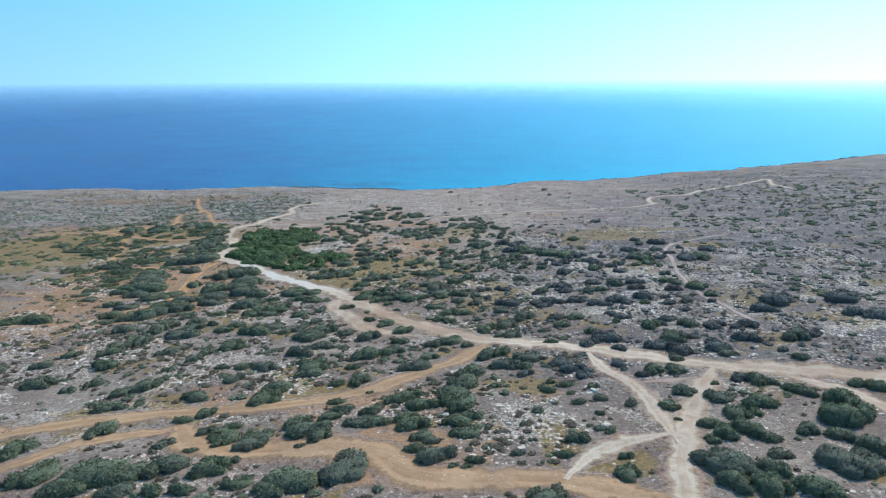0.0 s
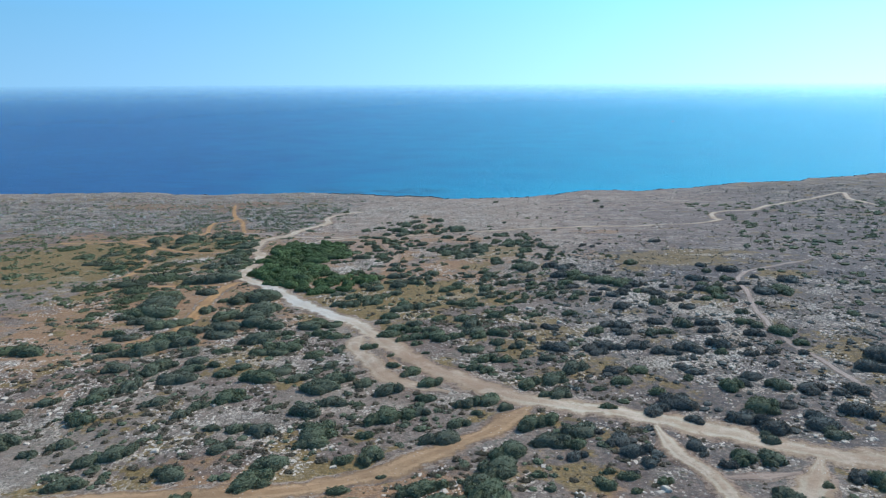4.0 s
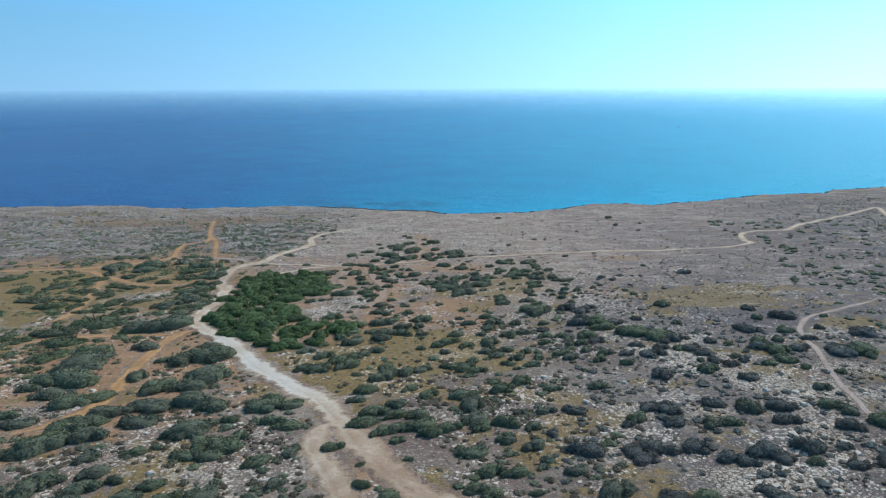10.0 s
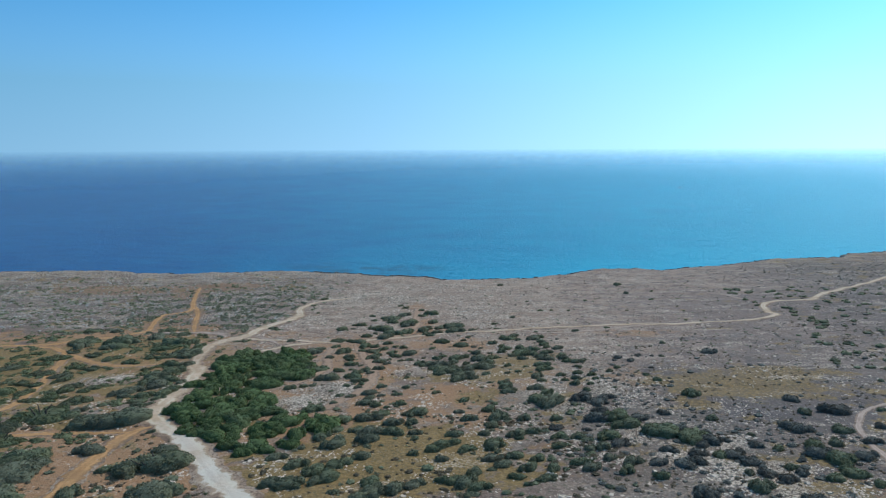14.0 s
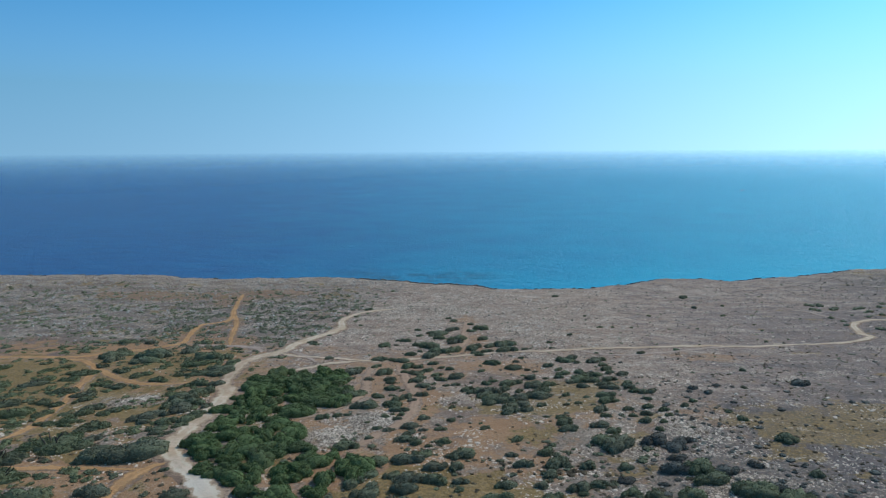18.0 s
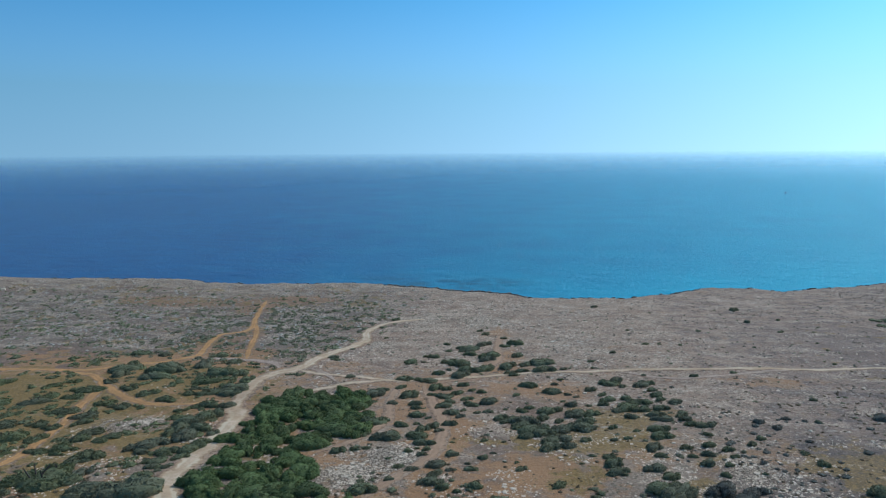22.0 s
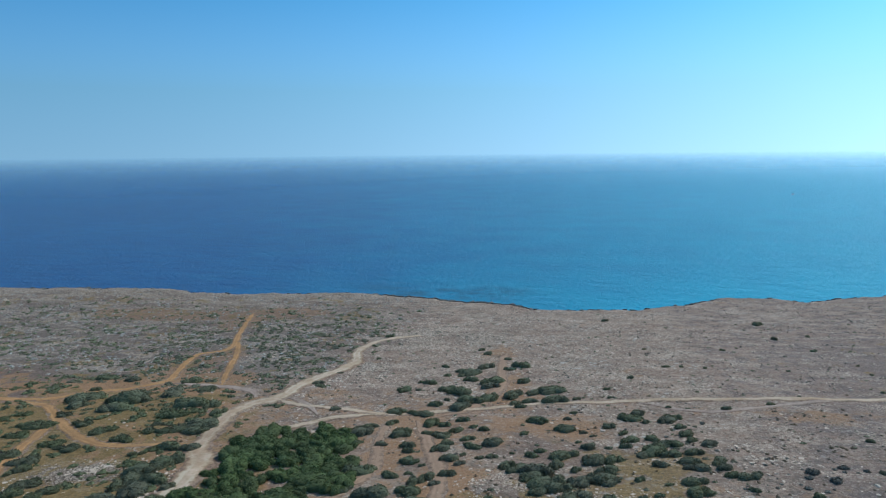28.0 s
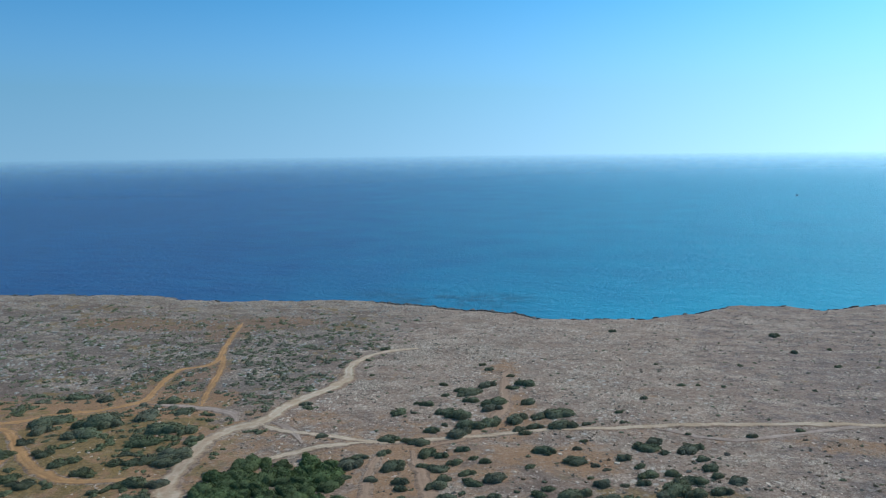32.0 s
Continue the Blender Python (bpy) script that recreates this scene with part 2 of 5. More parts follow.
def make_leaf(name, dark, light, spark, worn):
    """Matt leaves that let some of the sun through; worn is the hue of the drier plants among them."""
    k = Mat(name, 0.85, 0.1)
    g = k.t.nodes.new("ShaderNodeNewGeometry")
    o = k.t.nodes.new("ShaderNodeObjectInfo")
    r = g.outputs["Random Per Island"]
    leafy, clump = k.noise(7.0, 4, 0.75), k.noise(1.1, 4, 0.65)
    col = k.mix(k.math("POWER", r, 1.2), dark, light)
    col = k.mix(k.span(r, 0.90, 1.0, 0.0, 0.4), col, spark)
    col = k.mix(k.span(clump, 0.40, 0.62, 0.0, 0.55), col, tuple(c * 1.15 for c in light))
    col = k.mix(k.span(o.outputs["Random"], 0.45, 1.0, 0.0, 0.75), col, worn)
    col = k.mix(k.span(k.noise(0.06, 3), 0.48, 0.62, 0.0, 0.45), col, worn)
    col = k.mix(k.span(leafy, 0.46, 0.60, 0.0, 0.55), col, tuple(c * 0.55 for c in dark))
    k.bump(k.math("ADD", leafy, k.math("MULTIPLY", k.noise(2.6, 3, 0.6), 1.3)), 0.9, 0.22)
    thin, both = k.t.nodes.new("ShaderNodeBsdfTranslucent"), k.t.nodes.new("ShaderNodeMixShader")
    k.put(col, thin.inputs["Color"])
    both.inputs[0].default_value = 0.25
    k.t.links.new(k.b.outputs[0], both.inputs[1])
    k.t.links.new(thin.outputs[0], both.inputs[2])
    k.t.links.new(both.outputs[0], k.t.nodes["Material Output"].inputs["Surface"])
    return k.colour(col)


def make_plain(name, a, b, scale, rough=0.9, spread=0.5):
    k = Mat(name, rough, 0.2)
    g = k.t.nodes.new("ShaderNodeNewGeometry")
    col = k.mix(k.noise(scale, 5, 0.65), a, b)
    if spread:
        col = k.mix(k.math("MULTIPLY", g.outputs["Random Per Island"], spread), col, tuple(c * 0.6 for c in a))
    k.bump(k.noise(scale * 3, 4), 0.5, 0.05)
    return k.colour(col)


def make_sea():
    """Water: its own blue from below, a gloss that grows towards grazing view, and glitter."""
    k = Mat("sea_water", 0.16, 0.14)
    k.b.inputs["IOR"].default_value = 1.065
    swell, chop, ripple = k.noise(0.045, 3, 0.5, (1.0, 2.2, 1.0)), k.noise(0.26, 4, 0.6, (1.0, 1.8, 1.0)), k.noise(1.1, 4, 0.65)
    turquoise_share = k.span(k.math("ADD", k.attr("turquoise_share"), k.math("MULTIPLY", k.math("SUBTRACT", k.noise(0.02, 4), 0.5), 0.25)), 0.0, 1.0)
    k.b.inputs["Specular Tint"].default_value = (0.40, 0.80, 1.0, 1.0)
    col = k.mix(k.span(k.noise(0.004, 4), 0.3, 0.7), (0.0, 0.090, 0.250), (0.0, 0.112, 0.285))
    col = k.mix(k.span(k.noise(0.05, 5, 0.65, (0.6, 2.4, 1.0)), 0.42, 0.62, 0.0, 0.40), col, (0.0, 0.060, 0.20))
    col = k.mix(turquoise_share, col, (0.0, 0.43, 0.60))
    reef = k.math("MULTIPLY", k.attr("reef"), k.span(k.noise(0.05, 5, 0.7), 0.38, 0.6))
    col = k.mix(k.math("MULTIPLY", reef, 0.6), col, (0.006, 0.05, 0.075))
    k.bump(k.math("ADD", k.math("MULTIPLY", swell, 1.6), k.math("ADD", k.math("MULTIPLY", chop, 1.4), k.math("MULTIPLY", ripple, 0.45))), 0.85, 1.2)
    gloss, both = k.t.nodes.new("ShaderNodeBsdfGlossy"), k.t.nodes.new("ShaderNodeMixShader")      # the glitter of the small waves
    gloss.inputs["Roughness"].default_value, both.inputs[0].default_value = 0.45, 0.05
    facet = k.t.nodes.new("ShaderNodeBump")
    facet.inputs["Strength"].default_value, facet.inputs["Distance"].default_value = 1.0, 9.0
    k.t.links.new(k.noise(1.0, 5, 0.75, (0.12, 0.05, 1.0)), facet.inputs["Height"])
    k.t.links.new(facet.outputs[0], gloss.inputs["Normal"])
    k.t.links.new(k.b.outputs[0], both.inputs[1])
    k.t.links.new(gloss.outputs[0], both.inputs[2])
    clear, haze_rim = k.t.nodes.new("ShaderNodeBsdfTransparent"), k.t.nodes.new("ShaderNodeMixShader")   # horizon haze put into the water: its far edge goes transparent against the sky
    k.t.links.new(k.attr("haze_rim"), haze_rim.inputs[0])
    k.t.links.new(both.outputs[0], haze_rim.inputs[1])
    k.t.links.new(clear.outputs[0], haze_rim.inputs[2])
    k.t.links.new(haze_rim.outputs[0], k.t.nodes["Material Output"].inputs["Surface"])
    return k.colour(col)


M_GROUND = make_ground()
M_PALE = make_road("pale_limestone_track", (0.71, 0.505, 0.355), (0.58, 0.385, 0.250), (0.47, 0.285, 0.165))
M_ORANGE = make_road("orange_earth_track", (0.580, 0.300, 0.128), (0.470, 0.225, 0.090), (0.360, 0.190, 0.090), 2.6)
M_TAN = make_road("tan_earth_track", (0.520, 0.300, 0.158), (0.420, 0.222, 0.108), (0.330, 0.182, 0.095))
M_FAINT = make_road("faint_earth_track", (0.52, 0.365, 0.280), (0.43, 0.295, 0.222), (0.33, 0.220, 0.165), 1.8)
M_RED = make_road("red_earth_path", (0.440, 0.268, 0.172), (0.420, 0.252, 0.160), (0.370, 0.220, 0.142), 3.5)
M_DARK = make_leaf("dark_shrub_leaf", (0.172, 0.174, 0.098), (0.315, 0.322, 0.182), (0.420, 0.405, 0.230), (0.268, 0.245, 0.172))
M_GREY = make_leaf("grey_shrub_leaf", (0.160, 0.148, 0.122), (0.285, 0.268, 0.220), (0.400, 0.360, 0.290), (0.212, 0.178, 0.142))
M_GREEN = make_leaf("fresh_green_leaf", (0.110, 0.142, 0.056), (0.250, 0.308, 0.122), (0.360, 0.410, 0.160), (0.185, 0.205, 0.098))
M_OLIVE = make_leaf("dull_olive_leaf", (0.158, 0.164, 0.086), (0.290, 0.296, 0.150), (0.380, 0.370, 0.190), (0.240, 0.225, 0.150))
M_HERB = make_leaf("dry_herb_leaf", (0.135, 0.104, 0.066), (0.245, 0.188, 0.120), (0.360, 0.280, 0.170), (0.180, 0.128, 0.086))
M_TWIG = make_plain("grey_brown_bark", (0.13, 0.10, 0.08), (0.07, 0.055, 0.045), 6.0)
M_STONE = make_plain("white_limestone", (0.88, 0.68, 0.51), (0.64, 0.46, 0.33), 2.5, 0.9, 0.25)
M_RIB = make_plain("grey_limestone", (0.600, 0.530, 0.440), (0.400, 0.350, 0.290), 2.0)
# weathered rock, its colour darkened to stand in for the shaded cliff underside
M_CLIFF = make_plain("weathered_shaded_rock", (0.075, 0.068, 0.06), (0.16, 0.145, 0.13), 1.2)
M_SEA = make_sea()
M_HULL = make_plain("dark_blue_hull", (0.05, 0.06, 0.09), (0.04, 0.05, 0.07), 1.0, 0.4, 0.0)
M_GLASS = make_plain("dark_cabin_glass", (0.02, 0.025, 0.03), (0.03, 0.035, 0.04), 1.0, 0.1, 0.0)

# ---- the lie of the land ----
SEA = -39.5
COAST = np.array([(-2700, 620), (-1400, 560), (-800, 530), (-500, 506), (-335, 498), (-309, 504), (-283, 503), (-255, 510), (-228, 504), (-199, 503),
                  (-170, 507), (-131, 514), (-105, 509), (-72, 498), (-35, 486), (-29, 475), (-10, 475), (20, 480), (46, 497),
                  (65, 516), (91, 520), (101, 503), (122, 518), (166, 542), (191, 560), (236, 562), (253, 587), (298, 603),
                  (352, 636), (417, 685), (447, 699), (620, 815), (1100, 1100), (2700, 1900)], float)


def waves(x, y, terms):
    """A smooth uneven field from a few crossed waves: rows of length, height, turn, shift."""
    z = 0.0
    for length, height, turn, shift in terms:
        z = z + height * np.sin((x * math.cos(turn) + y * math.sin(turn)) * 2 * math.pi / length + shift)
    return z


def coast(x):
    x = np.asarray(x, float)
    c = np.interp(x, COAST[:, 0], COAST[:, 1])
    return c + waves(x, x * 0, ((31, 0.9, 0, 0.4), (13.7, 0.7, 0, 1.9), (7.3, 0.5, 0, 4.0), (5.1, 0.4, 0, 2.2)))


def land(x, y):
    x, y = np.asarray(x, float), np.asarray(y, float)
    plane = 0.0276 * np.clip(x, -420, 520) - 0.0693 * np.maximum(y, -160)
    z = -36 + 1.5 * np.logaddexp(0, (plane + 36) / 1.5)         # the slope runs out on a shelf above the sea
    z = z + waves(x, y, ((120, 0.2, 0.3, 1.0), (83, 0.2, 1.9, 2.2), (41, 0.15, 2.6, 0.3), (23, 0.12, 0.9, 4.1), (13, 0.09, 1.6, 5.0), (9.1, 0.06, 2.9, 1.1)))
    return z - 0.5 * np.clip(1 - (coast(x) - y) / 8, 0, 1) ** 2


def blobs(x, y, rows):
    """The strongest of some soft round patches: rows of x, y, half width, half depth, strength."""
    f = np.zeros_like(x)
    for bx, by, rx, ry, s in rows:
        f = np.maximum(f, s * np.exp(-(((x - bx) / rx) ** 2 + ((y - by) / ry) ** 2)))
    return f


RED_SOIL = [(-77, 197, 12, 16, 1), (-75, 182, 10, 12, 1), (-57, 195, 10, 9, 0.8), (-35, 187, 7, 7, 0.8), (-60, 173, 8, 8, 0.8), (-104, 214, 10, 8, 0.9), (-32, 265, 7, 14, 0.9), (-46, 284, 6, 16, 0.9),
            (-219, 446, 30, 10, 1.1), (-184, 444, 22, 9, 1.1), (-144, 455, 22, 10, 1.1), (-125, 335, 22, 12, 0.9), (-116, 318, 16, 10, 0.9), (-132, 365, 10, 16, 0.8), (-145, 300, 30, 14, 0.9), (-31, 257, 5, 16, 0.9), (-87, 221, 14, 9, 0.9), (-26, 323, 6, 14, 0.8), (-10, 246, 12, 10, 0.8), (-44, 224, 8, 7, 0.8),
            (-76, 200, 9, 16, 1), (-74, 178, 7, 14, 1), (-75, 163, 8, 6, 0.9), (-66, 205, 8, 12, 0.7), (-17, 147, 7, 7, 0.6), (-24, 160, 6, 8, 0.6),
            (-24, 322, 9, 16, 0.55), (-41, 283, 9, 16, 0.6), (-146, 322, 26, 14, 0.9), (-10, 246, 16, 16, 0.5), (-46, 219, 8, 8, 0.6), (-140, 350, 14, 18, 0.8),
            (-26, 227, 14, 12, 0.65), (-158, 431, 12, 18, 0.8), (-163, 445, 26, 7, 1), (-210, 440, 34, 8, 0.8), (-25, 225, 46, 34, 0.52), (5, 262, 26, 22, 0.45), (-85, 190, 36, 45, 0.9), (-125, 275, 70, 50, 0.75), (-45, 300, 40, 30, 0.50), (-20, 100, 40, 8, 0.5), (-8, 80, 10, 8, 0.8),
            (-10, 302, 12, 9, 0.85), (-22, 302, 9, 8, 0.8), (-34, 378, 7, 14, 0.8), (-27, 335, 6, 18, 0.85), (48, 316, 18, 8, 0.5), (57, 190, 9, 7, 0.6), (4, 262, 12, 8, 0.6)]
DRY_GRASS = [(-36, 197, 10, 10, 0.9), (-16, 201, 12, 9, 1), (-4, 211, 9, 8, 0.9), (-24, 185, 10, 7, 0.9), (16, 168, 8, 6, 0.9), (8, 156, 6, 6, 0.8), (-48, 148, 8, 5, 0.7), (67, 253, 16, 9, 0.9), (88, 226, 8, 7, 0.9), (50, 202, 7, 5, 0.7), (6, 268, 8, 9, 0.9),
             (-18, 207, 20, 14, 1), (53, 188, 8, 7, 0.8), (62, 254, 26, 14, 0.8), (12, 162, 6, 6, 0.8), (-24, 186, 12, 9, 0.7), (72, 153, 10, 8, 0.8),
             (83, 137, 10, 6, 0.8), (63, 124, 5, 5, 0.9), (13, 104, 4, 4, 0.9), (15, 84, 4, 5, 0.9), (8, 284, 14, 8, 0.8), (-2, 262, 10, 8, 0.7),
             (-150, 262, 55, 48, 0.95), (-50, 97, 20, 5, 0.5), (23, 77, 4, 4, 0.9), (-122, 296, 30, 16, 0.65), (-22, 104, 12, 5, 0.6),
             (6, 280, 10, 8, 1), (4, 265, 9, 8, 0.9), (56, 247, 12, 8, 1), (75, 263, 12, 8, 1), (-19, 202, 22, 14, 1.15), (-26, 186, 14, 9, 1)]
WHITE_ROCK = [(33, 220, 7, 5, 1), (42, 213, 7, 5, 1), (49, 198, 7, 6, 1), (52, 184, 8, 6, 1), (61, 176, 7, 6, 1), (-39, 249, 10, 7, 1), (71, 193, 7, 6, 0.9), (-80, 171, 10, 7, 0.8), (-107, 262, 12, 7, 0.9), (-89, 185, 10, 6, 0.8), (35, 205, 10, 7, 0.75), (19, 160, 9, 7, 0.7),
              (-68, 403, 24, 30, 0.62), (-43, 404, 26, 26, 0.56), (-72, 354, 12, 18, 0.6), (29, 251, 5, 9, 0.8), (18, 236, 5, 8, 0.8), (-5, 370, 40, 30, 0.42), (40, 300, 30, 20, 0.40),
              (44, 197, 7, 6, 0.8), (49, 186, 6, 6, 1), (55, 176, 7, 7, 1), (52, 160, 6, 9, 0.9), (37, 148, 13, 6, 0.9), (-46, 239, 11, 7, 0.95), (-59, 153, 12, 7, 0.7),
              (-42, 146, 14, 7, 0.6), (-5, 167, 8, 6, 0.5), (14, 182, 9, 9, 0.55), (68, 191, 6, 6, 0.8), (-1, 146, 10, 5, 0.6), (-94, 206, 14, 5, 0.6)]
WHITE_ROCK_NEAR = [(0, 141, 6, 5, 0.9), (6, 134, 7, 4, 0.8), (-9, 151, 4, 5, 0.7), (-78, 121, 18, 12, 0.75), (-36, 120, 14, 9, 0.65), (-88, 158, 18, 7, 0.7), (9, 91, 9, 14, 0.65), (55, 161, 8, 6, 0.7), (43, 149, 10, 5, 0.7), (29, 88, 4, 5, 0.7),
                   (-29, 94, 8, 3, 0.8), (-47, 110, 22, 7, 0.55), (72, 126, 5, 4, 0.8), (-60, 200, 14, 4, 0.5), (-130, 268, 10, 5, 0.5), (-100, 262, 10, 6, 0.6)]


def grey_zone(x, y):
    right = 1 / (1 + np.exp(-(x - 14 - 0.05 * (y - 150) - waves(x, y, ((60, 9, 1.3, 0), (27, 4, 0.4, 2)))) / 6))
    depth = np.clip((y - 86) / 30, 0, 1) * np.clip((330 - y + 0.35 * (x - 60)) / 60, 0, 1)
    left = np.clip((-70 - x) / 30, 0, 1) * np.clip((y - 330) / 20, 0, 1) * np.clip((coast(x) - 25 - y) / 30, 0, 1)
    far = np.clip((x - 90) / 50, 0, 1) * np.clip((coast(x) - 8 - y) / 40, 0, 1) * 0.9
    return np.clip(np.maximum.reduce([right * depth, left * 0.75, far]), 0, 1)


def open_ground(x, y):
    """One on the bare purplish flat beyond the white ledge, where only cushions grow."""
    edge = np.interp(y, (200, 223, 253, 281, 305), (90, 47, 36, 32, 27))
    return np.clip((x - edge) / 8, 0, 1) * np.clip((y - 212) / 14, 0, 1) * np.clip((190 - x) / 40, 0, 1)


def near_left(x, y):
    return np.clip((14 - x) / 15, 0, 1) * np.clip((x + 150) / 30, 0, 1) * np.clip((205 - y) / 40, 0, 1) * np.clip((y - 70) / 20, 0, 1)


def bare_zone(x, y):
    return np.clip((y - 248 + 0.25 * np.abs(x + 20)) / 60, 0, 1) * np.clip((x + 105) / 30, 0, 1) * np.clip((185 - x) / 70, 0, 1) * (1 - 0.6 * np.clip((x - 40) / 40, 0, 1) * np.clip((430 - y) / 40, 0, 1))


def make_mesh(name, verts, faces, material, smooth=True):
    me = bpy.data.meshes.new(name)
    verts = np.ascontiguousarray(verts, np.float32)
    n, side = faces.shape
    me.vertices.add(len(verts))
    me.vertices.foreach_set("co", verts.ravel())
    me.loops.add(n * side)
    me.loops.foreach_set("vertex_index", np.ascontiguousarray(faces, np.int32).ravel())
    me.polygons.add(n)
    me.polygons.foreach_set("loop_start", np.arange(n, dtype=np.int32) * side)
    me.polygons.foreach_set("use_smooth", np.broadcast_to(np.asarray(smooth, bool), (n,)).copy())
    me.update(calc_edges=True)
    me.materials.append(material)
    return me


def grid_faces(rows, cols):
    i = np.arange(rows * cols).reshape(rows, cols)
    return np.stack([i[:-1, :-1].ravel(), i[:-1, 1:].ravel(), i[1:, 1:].ravel(), i[1:, :-1].ravel()], 1)


def paint(me, name, *channels):
    a = me.attributes.new(name, "FLOAT_COLOR" if len(channels) > 1 else "FLOAT", "POINT")
    if len(channels) > 1:
        v = np.ones((len(me.vertices), 4), np.float32)
        for k, c in enumerate(channels):
            v[:, k] = c
        a.data.foreach_set("color", v.ravel())
    else:
        a.data.foreach_set("value", np.ascontiguousarray(channels[0], np.float32))


# ---- ground: one sheet from far behind to the cliff edge, and down the cliff into the sea ----
side = 330 * np.geomspace(1, 8, 26)[1:]
gx = np.concatenate([-side[::-1], np.arange(-330, 331, 2.0), side])
share = np.concatenate([np.linspace(0, 1, 280) ** 1.12])
start_y = 30.0
cy = coast(gx)
rows_y = [np.full_like(gx, v) for v in (-2500, -1200, -600, -300, -160, -80, -30, 5)]
rows_y += [start_y + (cy - start_y) * s for s in share]
GY = np.stack(rows_y)
GX = np.broadcast_to(gx, GY.shape)
GZ = land(GX, GY)
# cliff: ledges that step outwards and down
cliff_x, cliff_y, cliff_z = [], [], []
top = GZ[-1]
ledge = np.interp(gx, (-420, -300, -180, -110, -60, -30, -24, 30, 60, 100, 125, 200, 240, 300), (0.5, 0.9, 0.3, 0.8, 1.1, 1.25, 0.3, 0.3, 0.8, 0.9, 0.5, 0.4, 1.0, 0.6))
for out, down in ((0.4, 0.06), (0.8, 0.16), (2.6, 0.20), (6.4, 0.27), (6.9, 0.6), (7.4, 0.96), (9.0, 1.05), (12.0, 1.5)):
    wob = waves(gx, gx * 0 + down * 40, ((11, 0.35, 0.3, down * 9), (5.3, 0.25, 0.1, down * 17)))
    cliff_x.append(gx)
    cliff_y.append(cy + out * (1 + 0.8 * wob) * ledge)
    cliff_z.append(top + (SEA - 0.5 - top) * down + 0.4 * wob)
GX, GY, GZ = (np.concatenate([a, np.stack(b)]) for a, b in ((GX, cliff_x), (GY, cliff_y), (GZ, cliff_z)))
me = make_mesh("ground", np.stack([GX, GY, GZ], -1).reshape(-1, 3), grid_faces(*GX.shape), M_GROUND)
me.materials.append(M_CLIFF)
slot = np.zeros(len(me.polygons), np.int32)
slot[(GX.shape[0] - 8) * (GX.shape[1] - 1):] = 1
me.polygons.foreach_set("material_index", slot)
fx, fy = GX.ravel(), GY.ravel()
is_cliff = (np.arange(GX.size) >= (GX.shape[0] - 8) * GX.shape[1]).astype(float)
shore = np.clip(1 - (coast(fx) - fy) / 45, 0, 1) * (0.42 + 0.34 * np.clip((-60 - fx) / 60, 0, 1))
loose = np.maximum.reduce([shore, is_cliff * 0.2, 0.36 * np.clip((-80 - fx) / 40, 0, 1) * np.clip((fy - 330) / 30, 0, 1), 0.20 * near_left(fx, fy), 0.27 * bare_zone(fx, fy), (0.22 - 0.2 * open_ground(fx, fy)) * grey_zone(fx, fy)])
loose = loose * (1 - 0.8 * np.clip(blobs(fx, fy, RED_SOIL) * 1.3 - 0.3, 0, 1))
rock = np.maximum.reduce([0.92 * blobs(fx, fy, WHITE_ROCK), 0.78 * blobs(fx, fy, WHITE_ROCK_NEAR), loose])
paint(me, "zone", blobs(fx, fy, RED_SOIL), grey_zone(fx, fy), rock)
paint(me, "tint", blobs(fx, fy, DRY_GRASS), bare_zone(fx, fy), open_ground(fx, fy))
tagged(new("ground", me), "dry pinkish-grey limestone heath sloping down to sea cliffs", "ground", kind="structure")

# ---- sea ----
ang = np.linspace(0, 2 * math.pi, 241)
rad = np.concatenate([np.linspace(5, 430, 5), np.linspace(450, 900, 46)[1:], np.geomspace(900, 4850, 50)[1:]])
SXg, SYg = np.outer(rad, np.sin(ang)), 60 + np.outer(rad, np.cos(ang))
rise = np.clip((rad - 1300) / 3550, 0, 1) ** 2 * 60
SZg = SEA + np.repeat(rise[:, None], len(ang), 1)
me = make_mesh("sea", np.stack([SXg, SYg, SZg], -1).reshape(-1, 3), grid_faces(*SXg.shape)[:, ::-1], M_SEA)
fx, fy = SXg.ravel(), SYg.ravel()
off = fy - np.interp(fx, COAST[:, 0], COAST[:, 1])
# turquoise grows with bearing to the right, plus a weak band along the cliffs
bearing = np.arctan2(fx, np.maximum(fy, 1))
paint(me, "turquoise_share", np.clip((bearing + 0.50) / 1.1, 0, 1) ** 0.9 * (1 - 0.12 * np.clip(off / 2500, 0, 1)) + 0.15 * np.clip(1 - off / 160, 0, 1) * np.clip((fx + 200) / 150, 0, 1))
# far water fades out with distance to imitate haze at the horizon
paint(me, "haze_rim", np.repeat(np.clip((rad - 1500) / 3350, 0, 1) ** 1.7 * 0.96, len(ang)))
paint(me, "reef", blobs(fx, fy, [(-86, 535, 34, 22, 1.0), (-55, 540, 26, 22, 0.9), (-115, 550, 26, 14, 0.6)]))
tagged(new("sea", me), "calm deep blue sea, turquoise to the right and along the cliffs", "sea", kind="structure")

